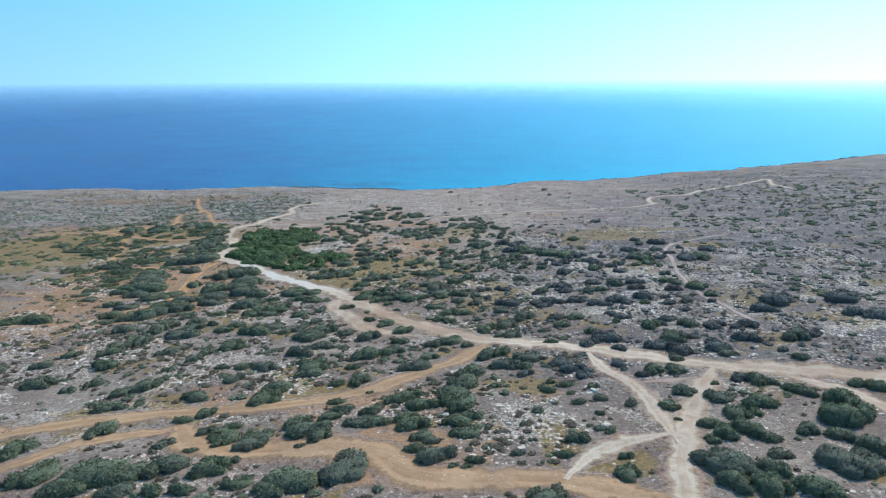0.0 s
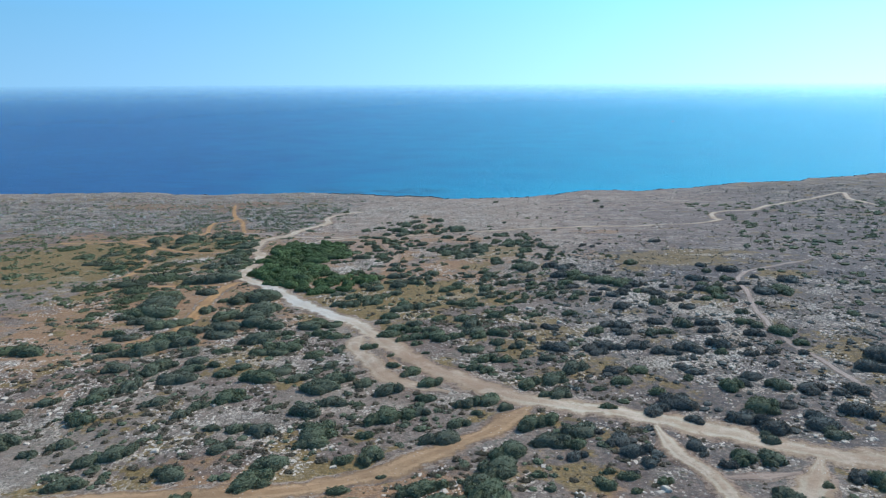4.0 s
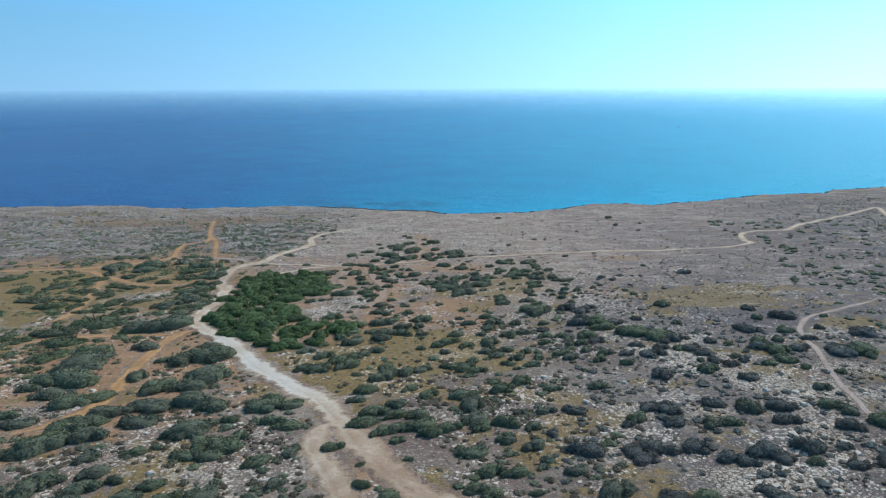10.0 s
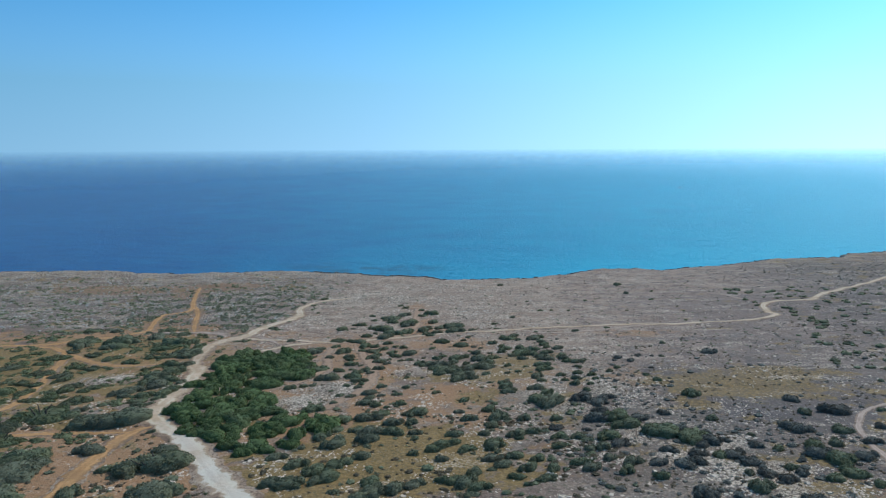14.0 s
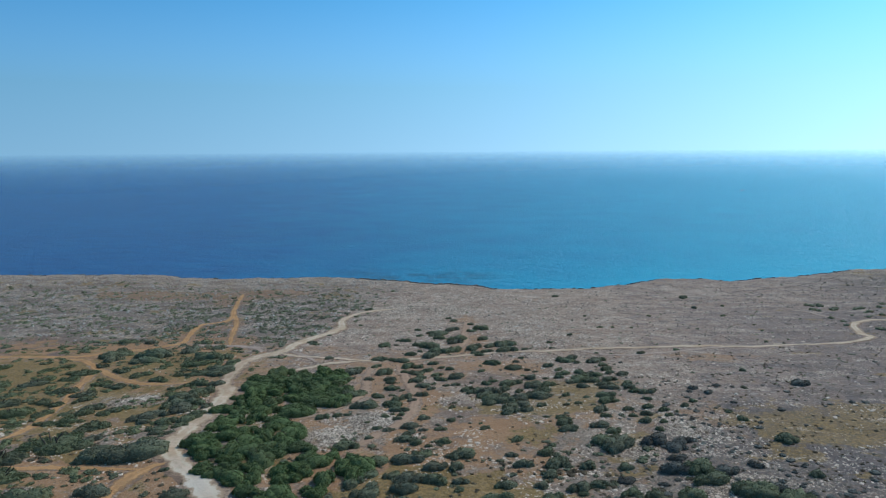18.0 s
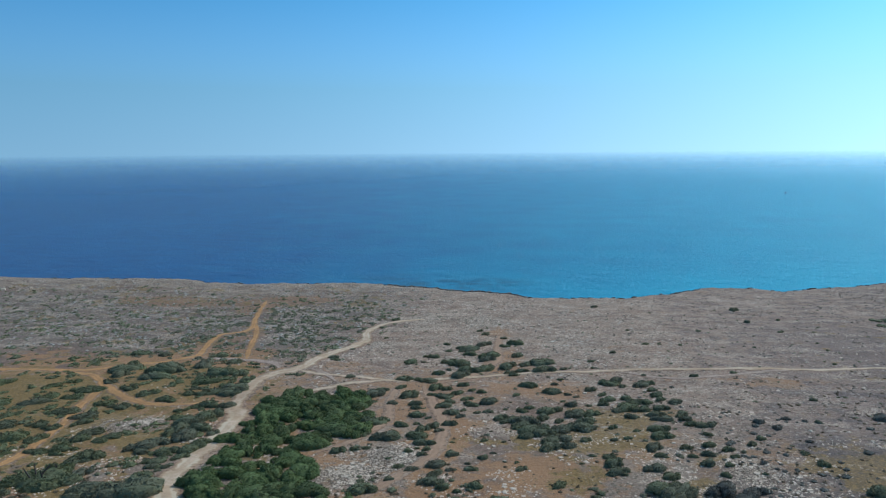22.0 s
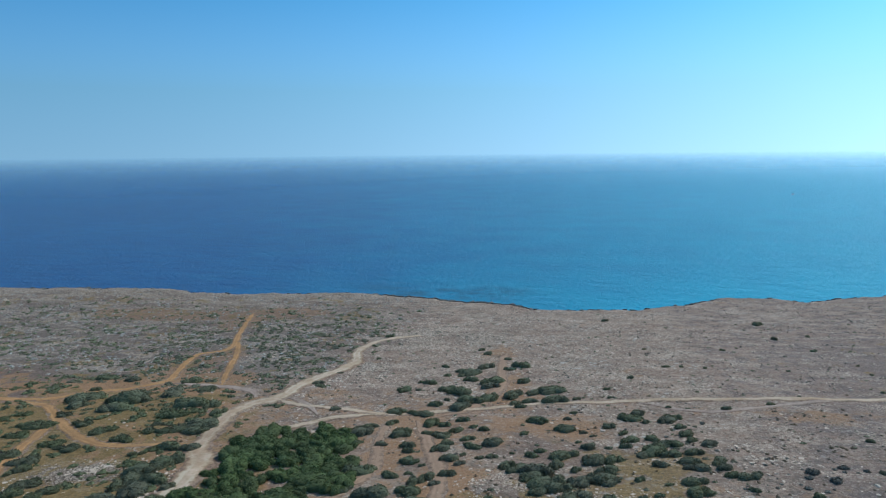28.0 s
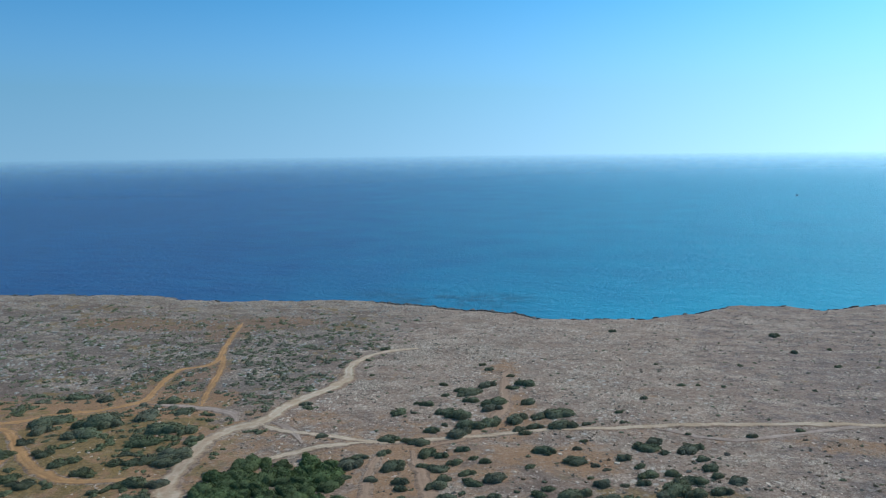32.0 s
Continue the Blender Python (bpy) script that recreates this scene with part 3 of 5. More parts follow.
# ---- dirt roads ----
ROADS = []
ROADS.append(('dirt_road', M_PALE, 'main pale dirt road with worn wheel ruts', [(190, 62, 5), (140, 80, 5), (100, 93, 5), (70.7, 102.1, 5), (64.4, 105.0, 5), (56.3, 107.4, 5), (45.4, 111.2, 5), (37.4, 117.2, 5), (28.1, 121.9, 5), (17.9, 125.5, 5), (9.4, 129.0, 5), (1.5, 133.7, 5), (-5.7, 141.1, 4.4), (-12.3, 146.9, 4.2), (-22.4, 163.2, 4.5), (-30.1, 175.7, 4.5), (-38.8, 184.1, 4.5), (-47.9, 194.3, 4.5), (-56.4, 205.5, 4.5), (-63.9, 214.7, 4.5), (-71.7, 221.6, 4.5), (-77.5, 230.3, 4.5), (-80.3, 243.2, 4.5), (-81.5, 256.0, 4.5), (-84.9, 271.2, 4.5), (-89.1, 276.8, 4), (-93.9, 296.7, 4), (-93.0, 310.7, 4), (-87.8, 316.7, 4), (-86.9, 334.9, 4), (-82.5, 346.3, 4), (-80.8, 361.7, 4), (-84.6, 376.0, 3), (-83.6, 391.7, 3), (-77.9, 401.4, 3), (-68.5, 407.3, 3)]))
ROADS.append(('dirt_track', M_PALE, 'pale stony dirt track through the heath', [(54.9, 106.5, 3), (59.1, 100.3, 3), (62.5, 95.7, 3), (63.9, 91.3, 3), (66, 80, 3), (67, 55, 3), (64, 20, 3)]))
ROADS.append(('dirt_track', M_PALE, 'pale stony dirt track through the heath', [(45.7, 109.1, 3.6), (40.0, 99.3, 3.6), (36.0, 91.8, 3.6), (32.1, 83.6, 3.6), (29.1, 76.2, 3.6), (27.7, 70.8, 3.6), (27.1, 68.3, 3.6), (22, 55, 3.6), (16, 25, 3.6), (14, -20, 3.6)]))
ROADS.append(('dirt_track', M_TAN, 'narrow orange earth track through the heath', [(9.1, 127.8, 4), (3.5, 119.7, 4), (-2.7, 112.5, 4), (-10.1, 105.8, 4), (-17.1, 102.0, 4), (-23.7, 98.8, 4), (-32.2, 97.8, 4), (-42.3, 96.5, 4), (-50.4, 95.2, 4), (-58.1, 93.5, 4), (-65.3, 91.4, 4), (-72.6, 90.0, 4), (-120, 62, 4), (-170, 40, 4)]))
ROADS.append(('dirt_track', M_TAN, 'narrow orange earth track through the heath', [(-110, 48, 3), (-80, 64, 3), (-61.7, 76.9, 3), (-58.0, 80.1, 3), (-55.2, 83.0, 3), (-52.2, 85.9, 3), (-47.3, 88.7, 3), (-40.8, 90.5, 3), (-39.7, 94.1, 3)]))
ROADS.append(('dirt_track', M_TAN, 'narrow orange earth track through the heath', [(-40.2, 95.0, 5.5), (-37.5, 89.4, 5.5), (-34.0, 85.2, 5.5), (-28.0, 83.4, 5.5), (-21.8, 83.1, 5.5), (-14.1, 82.5, 5.5), (-8.7, 80.6, 5.5), (-5.4, 75.7, 5.5), (-1.3, 73.7, 5.5), (4.2, 73.2, 5.5), (11.6, 73.1, 5.5), (16.1, 72.1, 5.5), (20.2, 69.9, 5.5), (26.1, 68.3, 5.5)]))
ROADS.append(('dirt_track', M_PALE, 'pale stony dirt track through the heath', [(31.3, 84.0, 3), (24.1, 82.3, 3), (19.0, 79.4, 3), (16.1, 75.6, 3), (14.2, 73.0, 3)]))
ROADS.append(('dirt_track', M_PALE, 'pale stony dirt track through the heath', [(26.6, 119.8, 2.6), (27.5, 110.0, 2.6), (30.4, 104.4, 2.6), (31.1, 96.1, 2.6), (30.6, 86.4, 2.6), (30.5, 80.5, 2.6)]))
ROADS.append(('dirt_track', M_FAINT, 'pale stony dirt track through the heath', [(41.7, 105.2, 2.4), (34.4, 104.0, 2.4), (30.4, 104.4, 2.4)]))
ROADS.append(('dirt_track', M_PALE, 'pale stony dirt track through the heath', [(-24.7, 166.2, 4), (-26.8, 162.8, 4), (-25.9, 155.1, 4), (-22.3, 148.9, 4), (-16.3, 138.1, 3.6), (-11.2, 135.0, 3.4), (-5.1, 132.6, 3.2)]))
ROADS.append(('dirt_track', M_FAINT, 'pale stony dirt track through the heath', [(64.1, 130.4, 1.1), (64.3, 133.7, 1.1), (63.9, 147.0, 1.1), (62.8, 161.3, 1.1), (63.1, 172.0, 1.1), (65.6, 188.5, 1.1), (69.5, 204.4, 1.1), (71.3, 215.0, 1.1), (73.9, 222.0, 1.1), (80.7, 231.9, 1.1), (88.5, 237.0, 1.1), (98.4, 244.2, 1.1), (108.1, 252.3, 1.1)]))
ROADS.append(('dirt_track', M_PALE, 'pale stony dirt track through the heath', [(204.7, 397.3, 2.4), (205.5, 426.7, 2.4), (218.5, 464.2, 2.4), (188.1, 436.3, 2.4), (148.5, 397.8, 2.4), (134.9, 380.5, 2.4), (120.6, 378.9, 2.4), (111.3, 369.3, 2.4), (108.1, 356.1, 2.4), (107.9, 348.0, 2.4), (98.0, 341.1, 2.0), (74.0, 335.0, 2.0), (52.8, 331, 2.0), (35.9, 329.5, 2.0), (21.6, 328, 2.0), (8, 325.5, 2.0), (-5.2, 322, 2.0), (-22.2, 318.1, 1.9), (-35.4, 312.9, 1.9), (-46.8, 309.0, 1.9), (-54.9, 306.4, 1.9), (-69.9, 308.7, 1.9), (-81.9, 311.5, 1.9), (-88.5, 315.9, 1.9)]))
ROADS.append(('dirt_track', M_FAINT, 'pale stony dirt track through the heath', [(98.2, 410.9, 1.4), (106.5, 397.5, 1.4), (111.6, 381.4, 1.4)]))
ROADS.append(('dirt_track', M_FAINT, 'pale stony dirt track through the heath', [(138.6, 383.5, 1.4), (140.3, 375.9, 1.4), (142.2, 371.9, 1.4)]))
ROADS.append(('dirt_track', M_FAINT, 'pale stony dirt track through the heath', [(7.4, 324.9, 1.6), (13.4, 322.1, 1.6), (20.2, 318.3, 1.6), (28.4, 318.0, 1.6), (37.9, 322.8, 1.6), (48.9, 327.7, 1.6), (61.1, 332.2, 1.6)]))
ROADS.append(('dirt_track', M_PALE, 'pale stony dirt track through the heath', [(-83.1, 272.5, 2.2), (-80.7, 278.7, 2.2), (-78.2, 285.4, 2.2), (-74.6, 293.6, 2.2), (-67.9, 299.6, 2.2), (-60.1, 303.9, 2.2), (-55.3, 305.4, 2.2)]))
ROADS.append(('dirt_track', M_FAINT, 'pale stony dirt track through the heath', [(-85.4, 316.8, 2.2), (-77.8, 311.4, 2.2), (-71.2, 302.7, 2.2)]))
ROADS.append(('dirt_track', M_FAINT, 'pale stony dirt track through the heath', [(-94.6, 315.9, 2.5), (-97.5, 320.8, 2.5), (-102.8, 324.3, 2.5), (-111.7, 326.7, 2.5), (-121.9, 329.1, 2.5), (-129.8, 329.0, 2.5)]))
ROADS.append(('dirt_track', M_ORANGE, 'narrow orange earth track through the heath', [(-192.7, 306.2, 2.8), (-172.5, 308.1, 2.8), (-154.4, 309.5, 2.8), (-146.4, 319.1, 2.8), (-136.7, 324.2, 2.8), (-132.1, 332.4, 2.6), (-138.2, 350.0, 2.6), (-141.9, 367.0, 2.6), (-135.8, 378.5, 2.6), (-144.9, 402.3, 2.2), (-156.1, 431.0, 2.2), (-162.7, 451.7, 2.2)]))
ROADS.append(('dirt_track', M_ORANGE, 'narrow orange earth track through the heath', [(-111.8, 328.4, 2.2), (-119.1, 345.5, 2.2), (-126.1, 364.1, 2.2), (-137.4, 388.5, 2.2)]))
ROADS.append(('dirt_track', M_ORANGE, 'narrow orange earth track through the heath', [(-92.3, 281.4, 2.6), (-103.2, 278.2, 2.6), (-112.8, 277.3, 2.6), (-125.5, 283.2, 2.6), (-138.6, 293.5, 2.6), (-148.9, 302.2, 2.6), (-160.6, 306.5, 2.6)]))
ROADS.append(('dirt_track', M_ORANGE, 'narrow orange earth track through the heath', [(-137.1, 291.0, 2.6), (-132.2, 277.5, 2.6), (-126.0, 262.9, 2.6), (-122.9, 253.1, 2.6), (-117.9, 236.8, 2.6), (-119.6, 229.6, 2.6)]))
ROADS.append(('dirt_track', M_ORANGE, 'narrow orange earth track through the heath', [(-72.5, 221.6, 3.4), (-76.5, 216.2, 3.4), (-75.6, 201.0, 3.4), (-73.1, 185.1, 3.4), (-71.2, 172.5, 3.4), (-75.0, 164.2, 3.4), (-78.6, 161.1, 3.4)]))
ROADS.append(('dirt_track', M_ORANGE, 'narrow orange earth track through the heath', [(-77.1, 217.6, 2.2), (-91.7, 218.0, 2.2), (-105.9, 215.4, 2.2), (-114.3, 209.2, 2.2)]))

ROADS.append(('footpath', M_RED, 'narrow reddish earth footpath between the shrubs', [(-31.5, 381.2, 2.2), (-31.6, 368.1, 2.4), (-29.2, 345, 2.6), (-28.8, 334, 2.8), (-33.4, 315.1, 2.4), (-42, 306, 2.2)]))
ROADS.append(('footpath', M_RED, 'narrow reddish earth footpath between the shrubs', [(-45.6, 303.2, 2.4), (-39.0, 286.4, 2.6), (-33.2, 268.5, 2.6), (-32.3, 251.2, 2.2), (-38, 236, 2.0), (-40, 228, 1.8)]))
ROADS.append(('footpath', M_RED, 'narrow reddish earth footpath between the shrubs', [(-52.4, 304, 1.8), (-51.0, 288.0, 2.0), (-47.3, 270.3, 2.0), (-50.9, 256.4, 1.8), (-56, 248.3, 1.6)]))


def smooth_line(pts, step=0.9):
    """Points along a Catmull-Rom line through pts (x, y, width), about step apart."""
    p = np.array([pts[0], *pts, pts[-1]], float)
    p[0, :2], p[-1, :2] = 2 * p[1, :2] - p[2, :2], 2 * p[-2, :2] - p[-3, :2]
    made = []
    for a, b, c, d in zip(p, p[1:], p[2:], p[3:]):
        n = max(2, int(np.hypot(*(c - b)[:2]) / step))
        u = np.linspace(0, 1, n, endpoint=False)[:, None]
        made.append(0.5 * (2 * b + (c - a) * u + (2 * a - 5 * b + 4 * c - d) * u ** 2 + (3 * b - a - 3 * c + d) * u ** 3))
    return np.concatenate([*made, p[-2:-1]])


ROAD_MASK = np.zeros((760, 800), bool)      # metre squares that a road covers, from x = -400, y = 0


def mark(x, y, r):
    i0, i1, j0, j1 = int(y - r), int(y + r) + 1, int(x + 400 - r), int(x + 400 + r) + 1
    if i1 > 0 and j1 > 0:
        ROAD_MASK[max(i0, 0):i1 + 1, max(j0, 0):j1 + 1] = True


def on_road(x, y):
    i, j = np.clip(np.floor(y).astype(int), 0, 759), np.clip(np.floor(x + 400).astype(int), 0, 799)
    return ROAD_MASK[i, j]


PROFILE = np.array([-1.6, -1.0, -0.72, -0.45, -0.2, 0.0, 0.2, 0.45, 0.72, 1.0, 1.6])
SAG = np.array([-0.10, 0.03, 0.05, 0.02, 0.05, 0.07, 0.05, 0.02, 0.05, 0.03, -0.10])


def road(name, pts, material, label, lift):
    line = smooth_line(pts)
    c, w = line[:, :2], line[:, 2]
    d = np.gradient(c, axis=0)
    d /= np.linalg.norm(d, axis=1)[:, None] + 1e-9
    nrm = np.stack([d[:, 1], -d[:, 0]], 1)
    s = np.cumsum(np.r_[0, np.hypot(*np.diff(c, axis=0).T)])
    if name != "dirt_road":
        w = w * np.clip(np.minimum(s, s[-1] - s) / 7, 0.3, 1)
    half = w[:, None] * 0.5 * (1 + 0.16 * np.stack([waves(s, s * 0, ((9.7, 1, 0, k * 2.0), (4.1, 0.8, 0, k * 3.1), (23, 1, 0, k))) for k in (0, 1)], 1) / 1.5)
    size = np.where(PROFILE[None, :] < 0, half[:, :1], half[:, 1:])
    x = c[:, :1] + nrm[:, :1] * PROFILE * size
    y = c[:, 1:] + nrm[:, 1:] * PROFILE * size
    z = land(x, y) + SAG + lift
    me = make_mesh(name, np.stack([x, y, z], -1).reshape(-1, 3), grid_faces(*x.shape), material)
    paint(me, "across", np.broadcast_to(np.abs(PROFILE) / 1.25, x.shape).ravel())
    paint(me, "earthy", blobs(x, y, [(-12, 147, 14, 16, 1), (0, 135, 14, 9, 0.9), (-24, 160, 8, 10, 0.7), (-92, 290, 10, 22, 0.45), (52, 104, 34, 12, 0.55), (38, 88, 14, 20, 0.5), (66, 80, 8, 40, 0.5)]).ravel())
    paint(me, "chalky", blobs(x, y, [(-40, 186, 11, 11, 1), (-51, 199, 10, 10, 1), (-62, 212, 8, 8, 0.8)]).ravel())
    for (px, py), pw in zip(c, w):
        mark(px, py, pw * 0.5 - 0.2)
    return tagged(new(name, me), label, "dirt road", kind="structure")


for k, (name, material, label, pts) in enumerate(ROADS):
    road(name, pts, material, label, (0.085 if material is M_PALE else 0.035) + 0.005 * (k % 9))


# ---- shrubs ----
def part(name, me, parent, label=""):
    ob = new(name, me)
    ob.parent = parent
    return tagged(ob, label)


ICO = bmesh.new()
bmesh.ops.create_icosphere(ICO, subdivisions=2, radius=1)
ICO_V = np.array([v.co[:] for v in ICO.verts])
ICO_F = np.array([[v.index for v in fc.verts] for fc in ICO.faces])
ICO.free()
ICO = bmesh.new()
bmesh.ops.create_icosphere(ICO, subdivisions=1, radius=1)
ICO1_V = np.array([v.co[:] for v in ICO.verts])
ICO1_F = np.array([[v.index for v in fc.verts] for fc in ICO.faces])
ICO.free()


def upper(v, f, low=-0.30):
    """The part of a ball above low."""
    f = f[(v[f][:, :, 2] > low).all(1)]
    used = np.unique(f)
    back = np.zeros(len(v), int)
    back[used] = np.arange(len(used))
    return v[used], back[f]


BALL_MID, BALL_LOW = upper(ICO_V, ICO_F), upper(ICO1_V, ICO1_F, -0.6)


def mound(r, ball, height, lobes, fine):
    """One wind-trimmed dome of unit half width: uneven outline, soft swellings, rough skin."""
    d = ball[0]
    th = np.arctan2(d[:, 1], d[:, 0])
    out = 1 + sum(r.uniform(0.03, 0.10) * np.cos(k * th + r.uniform(0, 6.3)) for k in (2, 3, 4, 5))
    flat = np.hypot(d[:, 0], d[:, 1])
    swell = np.full(len(d), 0.80)
    for _ in range(lobes):
        c = r.normal(size=3)
        c[2] = abs(c[2]) * 0.8 + 0.1
        c /= np.linalg.norm(c)
        swell += r.uniform(0.06, 0.22) * np.exp(-((np.arccos(np.clip(d @ c, -1, 1)) / r.uniform(0.12, 0.34)) ** 2))
    swell += fine * r.normal(size=len(d))
    return np.stack([d[:, 0] * out * swell, d[:, 1] * out * swell, np.sign(d[:, 2]) * np.abs(d[:, 2]) ** 0.85 * height * swell], 1)


def crown_arrays(domes, tufts, leaf, height, ball=BALL_MID, seed=0, lobes=14):
    """A low crown of unit half width: some domes grown into one another, and small sprays of leaves on them.
    Returns verts, triangles and which of those are smooth."""
    r = np.random.default_rng(seed)
    V, F, n = [], [], 0
    for k in range(domes):
        v = mound(r, ball, height, lobes, 0.035 if len(ball[0]) > 60 else 0.07)
        if domes > 1:
            size = r.uniform(0.55, 0.68) if k == 0 else r.uniform(0.28, 0.52)
            a, far = 2.4 * k + r.uniform(-0.5, 0.5), 0.12 if k == 0 else (0.98 - size) * r.uniform(0.7, 1.0)
            v = v * np.array([size, size, r.uniform(0.75, 1.0) * size ** 0.5]) + np.array([math.cos(a) * far, math.sin(a) * far * 0.75, 0])
        V.append(v)
        F.append(ball[1] + n)
        n += len(v)
    core_v, core_f = np.concatenate(V), np.concatenate(F)
    pick = r.integers(0, len(core_f), tufts)
    tri = core_v[core_f[pick]]
    w = r.dirichlet((1, 1, 1), tufts)
    p = (tri * w[:, :, None]).sum(1)
    d = np.cross(tri[:, 1] - tri[:, 0], tri[:, 2] - tri[:, 0])
    d /= np.linalg.norm(d, axis=1)[:, None] + 1e-9
    p = p + d * leaf * r.uniform(-0.2, 1.1, tufts)[:, None]
    nrm = d + r.normal(size=(tufts, 3)) * 0.5
    nrm /= np.linalg.norm(nrm, axis=1)[:, None]
    u = np.cross(nrm, r.normal(size=(tufts, 3)))
    u /= np.linalg.norm(u, axis=1)[:, None] + 1e-9
    w = np.cross(nrm, u)
    k = (leaf * r.uniform(0.5, 1.4, tufts))[:, None]
    q = np.stack([p - u * k, p + w * k * 0.9 + nrm * k * 0.5, p + u * k], 1)
    V.append(q.reshape(-1, 3))
    F.append(np.arange(tufts)[:, None] * 3 + n + np.array([0, 1, 2]))
    faces = np.concatenate(F)
    return np.concatenate(V), faces, np.arange(len(faces)) < len(core_f)


def stem_mesh(name, seed):
    """A few crooked tapered stems that spread from one foot."""
    r = np.random.default_rng(seed)
    V, F, n = [], [], 0
    for _ in range(5):
        a, lean = r.uniform(0, 2 * math.pi), r.uniform(0.15, 0.5)
        for k in range(4):
            t = k / 3
            c = np.array([math.cos(a) * lean * t, math.sin(a) * lean * t, -0.08 + 0.45 * t]) + r.normal(size=3) * 0.02
            w = 0.035 * (1 - 0.7 * t)
            V += [c + np.array([math.cos(b) * w, math.sin(b) * w, 0]) for b in (0, 1.57, 3.14, 4.71)]
        for k in range(3):
            for j in range(4):
                F.append((n + 4 * k + j, n + 4 * k + (j + 1) % 4, n + 4 * k + 4 + (j + 1) % 4, n + 4 * k + 4 + j))
        n += 16
    return make_mesh(name, np.array(V), np.array(F), M_TWIG)


def shrub_kinds(name, material, grade, height):
    made = []
    domes, tufts, leaf = grade
    for k in range(5):
        v, f, soft = crown_arrays(domes + (k % 2 if domes > 1 else 0), tufts, leaf, height * (0.88 + 0.06 * k), BALL_MID, 100 + k * 7 + len(name) + domes)
        made.append(make_mesh(name + "_crown", v, f, material, soft))
    return made


STEMS = [stem_mesh("shrub_stem", 30 + k) for k in range(3)]
SMALL, MEDIUM, LARGE = (2, 560, 0.075), (4, 1100, 0.054), (7, 1900, 0.040)
DARK = [shrub_kinds("dark", M_DARK, s, h) for s, h in ((SMALL, 0.80), (MEDIUM, 0.74), (LARGE, 0.64))]
GREY = [shrub_kinds("grey", M_GREY, s, h) for s, h in ((SMALL, 0.74), (MEDIUM, 0.66), (LARGE, 0.56))]
GREEN = [shrub_kinds("green", M_GREEN, s, h) for s, h in ((SMALL, 0.85), (MEDIUM, 0.80), (LARGE, 0.70))]
OLIVE = [shrub_kinds("olive", M_OLIVE, s, h) for s, h in ((SMALL, 0.50), (MEDIUM, 0.46), (LARGE, 0.38))]

SHRUBS = []
SHRUBS.append([(11.2, 68, 6.3), (42.7, 69.2, 6.1), (37.2, 69.8, 5.2), (33.6, 71.1, 4.5), (-31.4, 72.3, 3.4), (-34.9, 72.7, 3.1), (-39.4, 72.7, 4.7), (-18.8, 72.9, 7.3), (-25.1, 73.6, 3.7), (39.4, 73.7, 4.7), (21.9, 73.8, 4.3), (-47.3, 74.2, 4.9), (48.9, 74.9, 8.2), (34.3, 75.1, 7.4), (22.7, 75.6, 1.9), (-12.5, 76, 7.5), (2.5, 76.4, 1.8), (0.9, 76.5, 1.8), (-44.1, 76.7, 9.1), (-39, 77.2, 6.5), (-52.1, 77.7, 6.9), (42, 77.7, 3.7), (12.2, 77.8, 1.1), (-29.9, 77.9, 5.5), (3.7, 78, 3), (22.9, 78.7, 2.3), (-1.4, 78.8, 5.2), (-35.4, 79, 5.7), (54.7, 79.3, 5.3), (15.5, 79.5, 3), (-27.9, 79.9, 2.8), (9.3, 80.2, 2.3), (-3.9, 81, 3.1)])
SHRUBS.append([(35.2, 81.7, 2.7), (42.8, 82.4, 3.4), (52.7, 82.8, 4.5), (-19.5, 83.2, 2.1), (-1.9, 83.3, 2.8), (37.5, 83.4, 4.9), (-34.3, 83.5, 2.2), (11.7, 83.7, 1.3), (17.7, 83.7, 3.4), (48.9, 84.3, 4.2), (41.2, 84.5, 5.6), (-26.7, 84.5, 5.1), (-3.3, 84.7, 3.6), (-39.4, 84.7, 2.2), (-59, 85.2, 6.1), (2.8, 85.5, 4.4), (22.8, 85.5, 2.6), (-38.8, 85.7, 3.3), (-17.3, 85.8, 4.4), (36.8, 86.5, 4.3), (-30.7, 86.9, 5.3), (-26.1, 87, 4.5), (6, 87.8, 1.5), (-19.6, 88, 5.7), (56.4, 88.1, 8.9), (33, 88.6, 1.6), (-4.6, 88.7, 5.7), (-32.2, 88.7, 3.8), (11, 88.8, 1.7), (1.8, 89.4, 4.2), (-34.4, 89.7, 3.1), (41.7, 89.9, 4.5), (-9.8, 90, 4.6)])
SHRUBS.append([(44.7, 90.2, 3), (-12.4, 90.3, 4.6), (-49.7, 90.9, 5.5), (-30.8, 91.1, 3.1), (-21.5, 91.3, 4.7), (3.6, 91.5, 3.5), (-5.6, 91.6, 3.9), (22.6, 91.8, 1.9), (-17, 92.9, 4), (48.1, 92.9, 3.1), (46.3, 93.6, 4.7), (-39.1, 93.6, 3.4), (33.3, 93.8, 3.9), (58.8, 93.8, 5.9), (-11.1, 94.4, 4), (2.6, 95.3, 5.7), (28.3, 95.4, 2.9), (-15.5, 95.5, 3.7), (16.7, 95.6, 1.5), (41.4, 95.7, 4.8), (-3.6, 95.8, 4.5), (20.5, 95.9, 2.9), (-36.5, 95.9, 4), (55.2, 96.6, 4), (23.9, 97.3, 2.5), (54, 97.8, 4.1), (1.4, 98.3, 5.9), (67.2, 98.4, 4.2), (-7.3, 98.6, 4.2), (-16.9, 98.8, 3.1), (37.3, 98.8, 4.3), (-5.8, 99.6, 4.3), (9.4, 99.7, 1.9)])
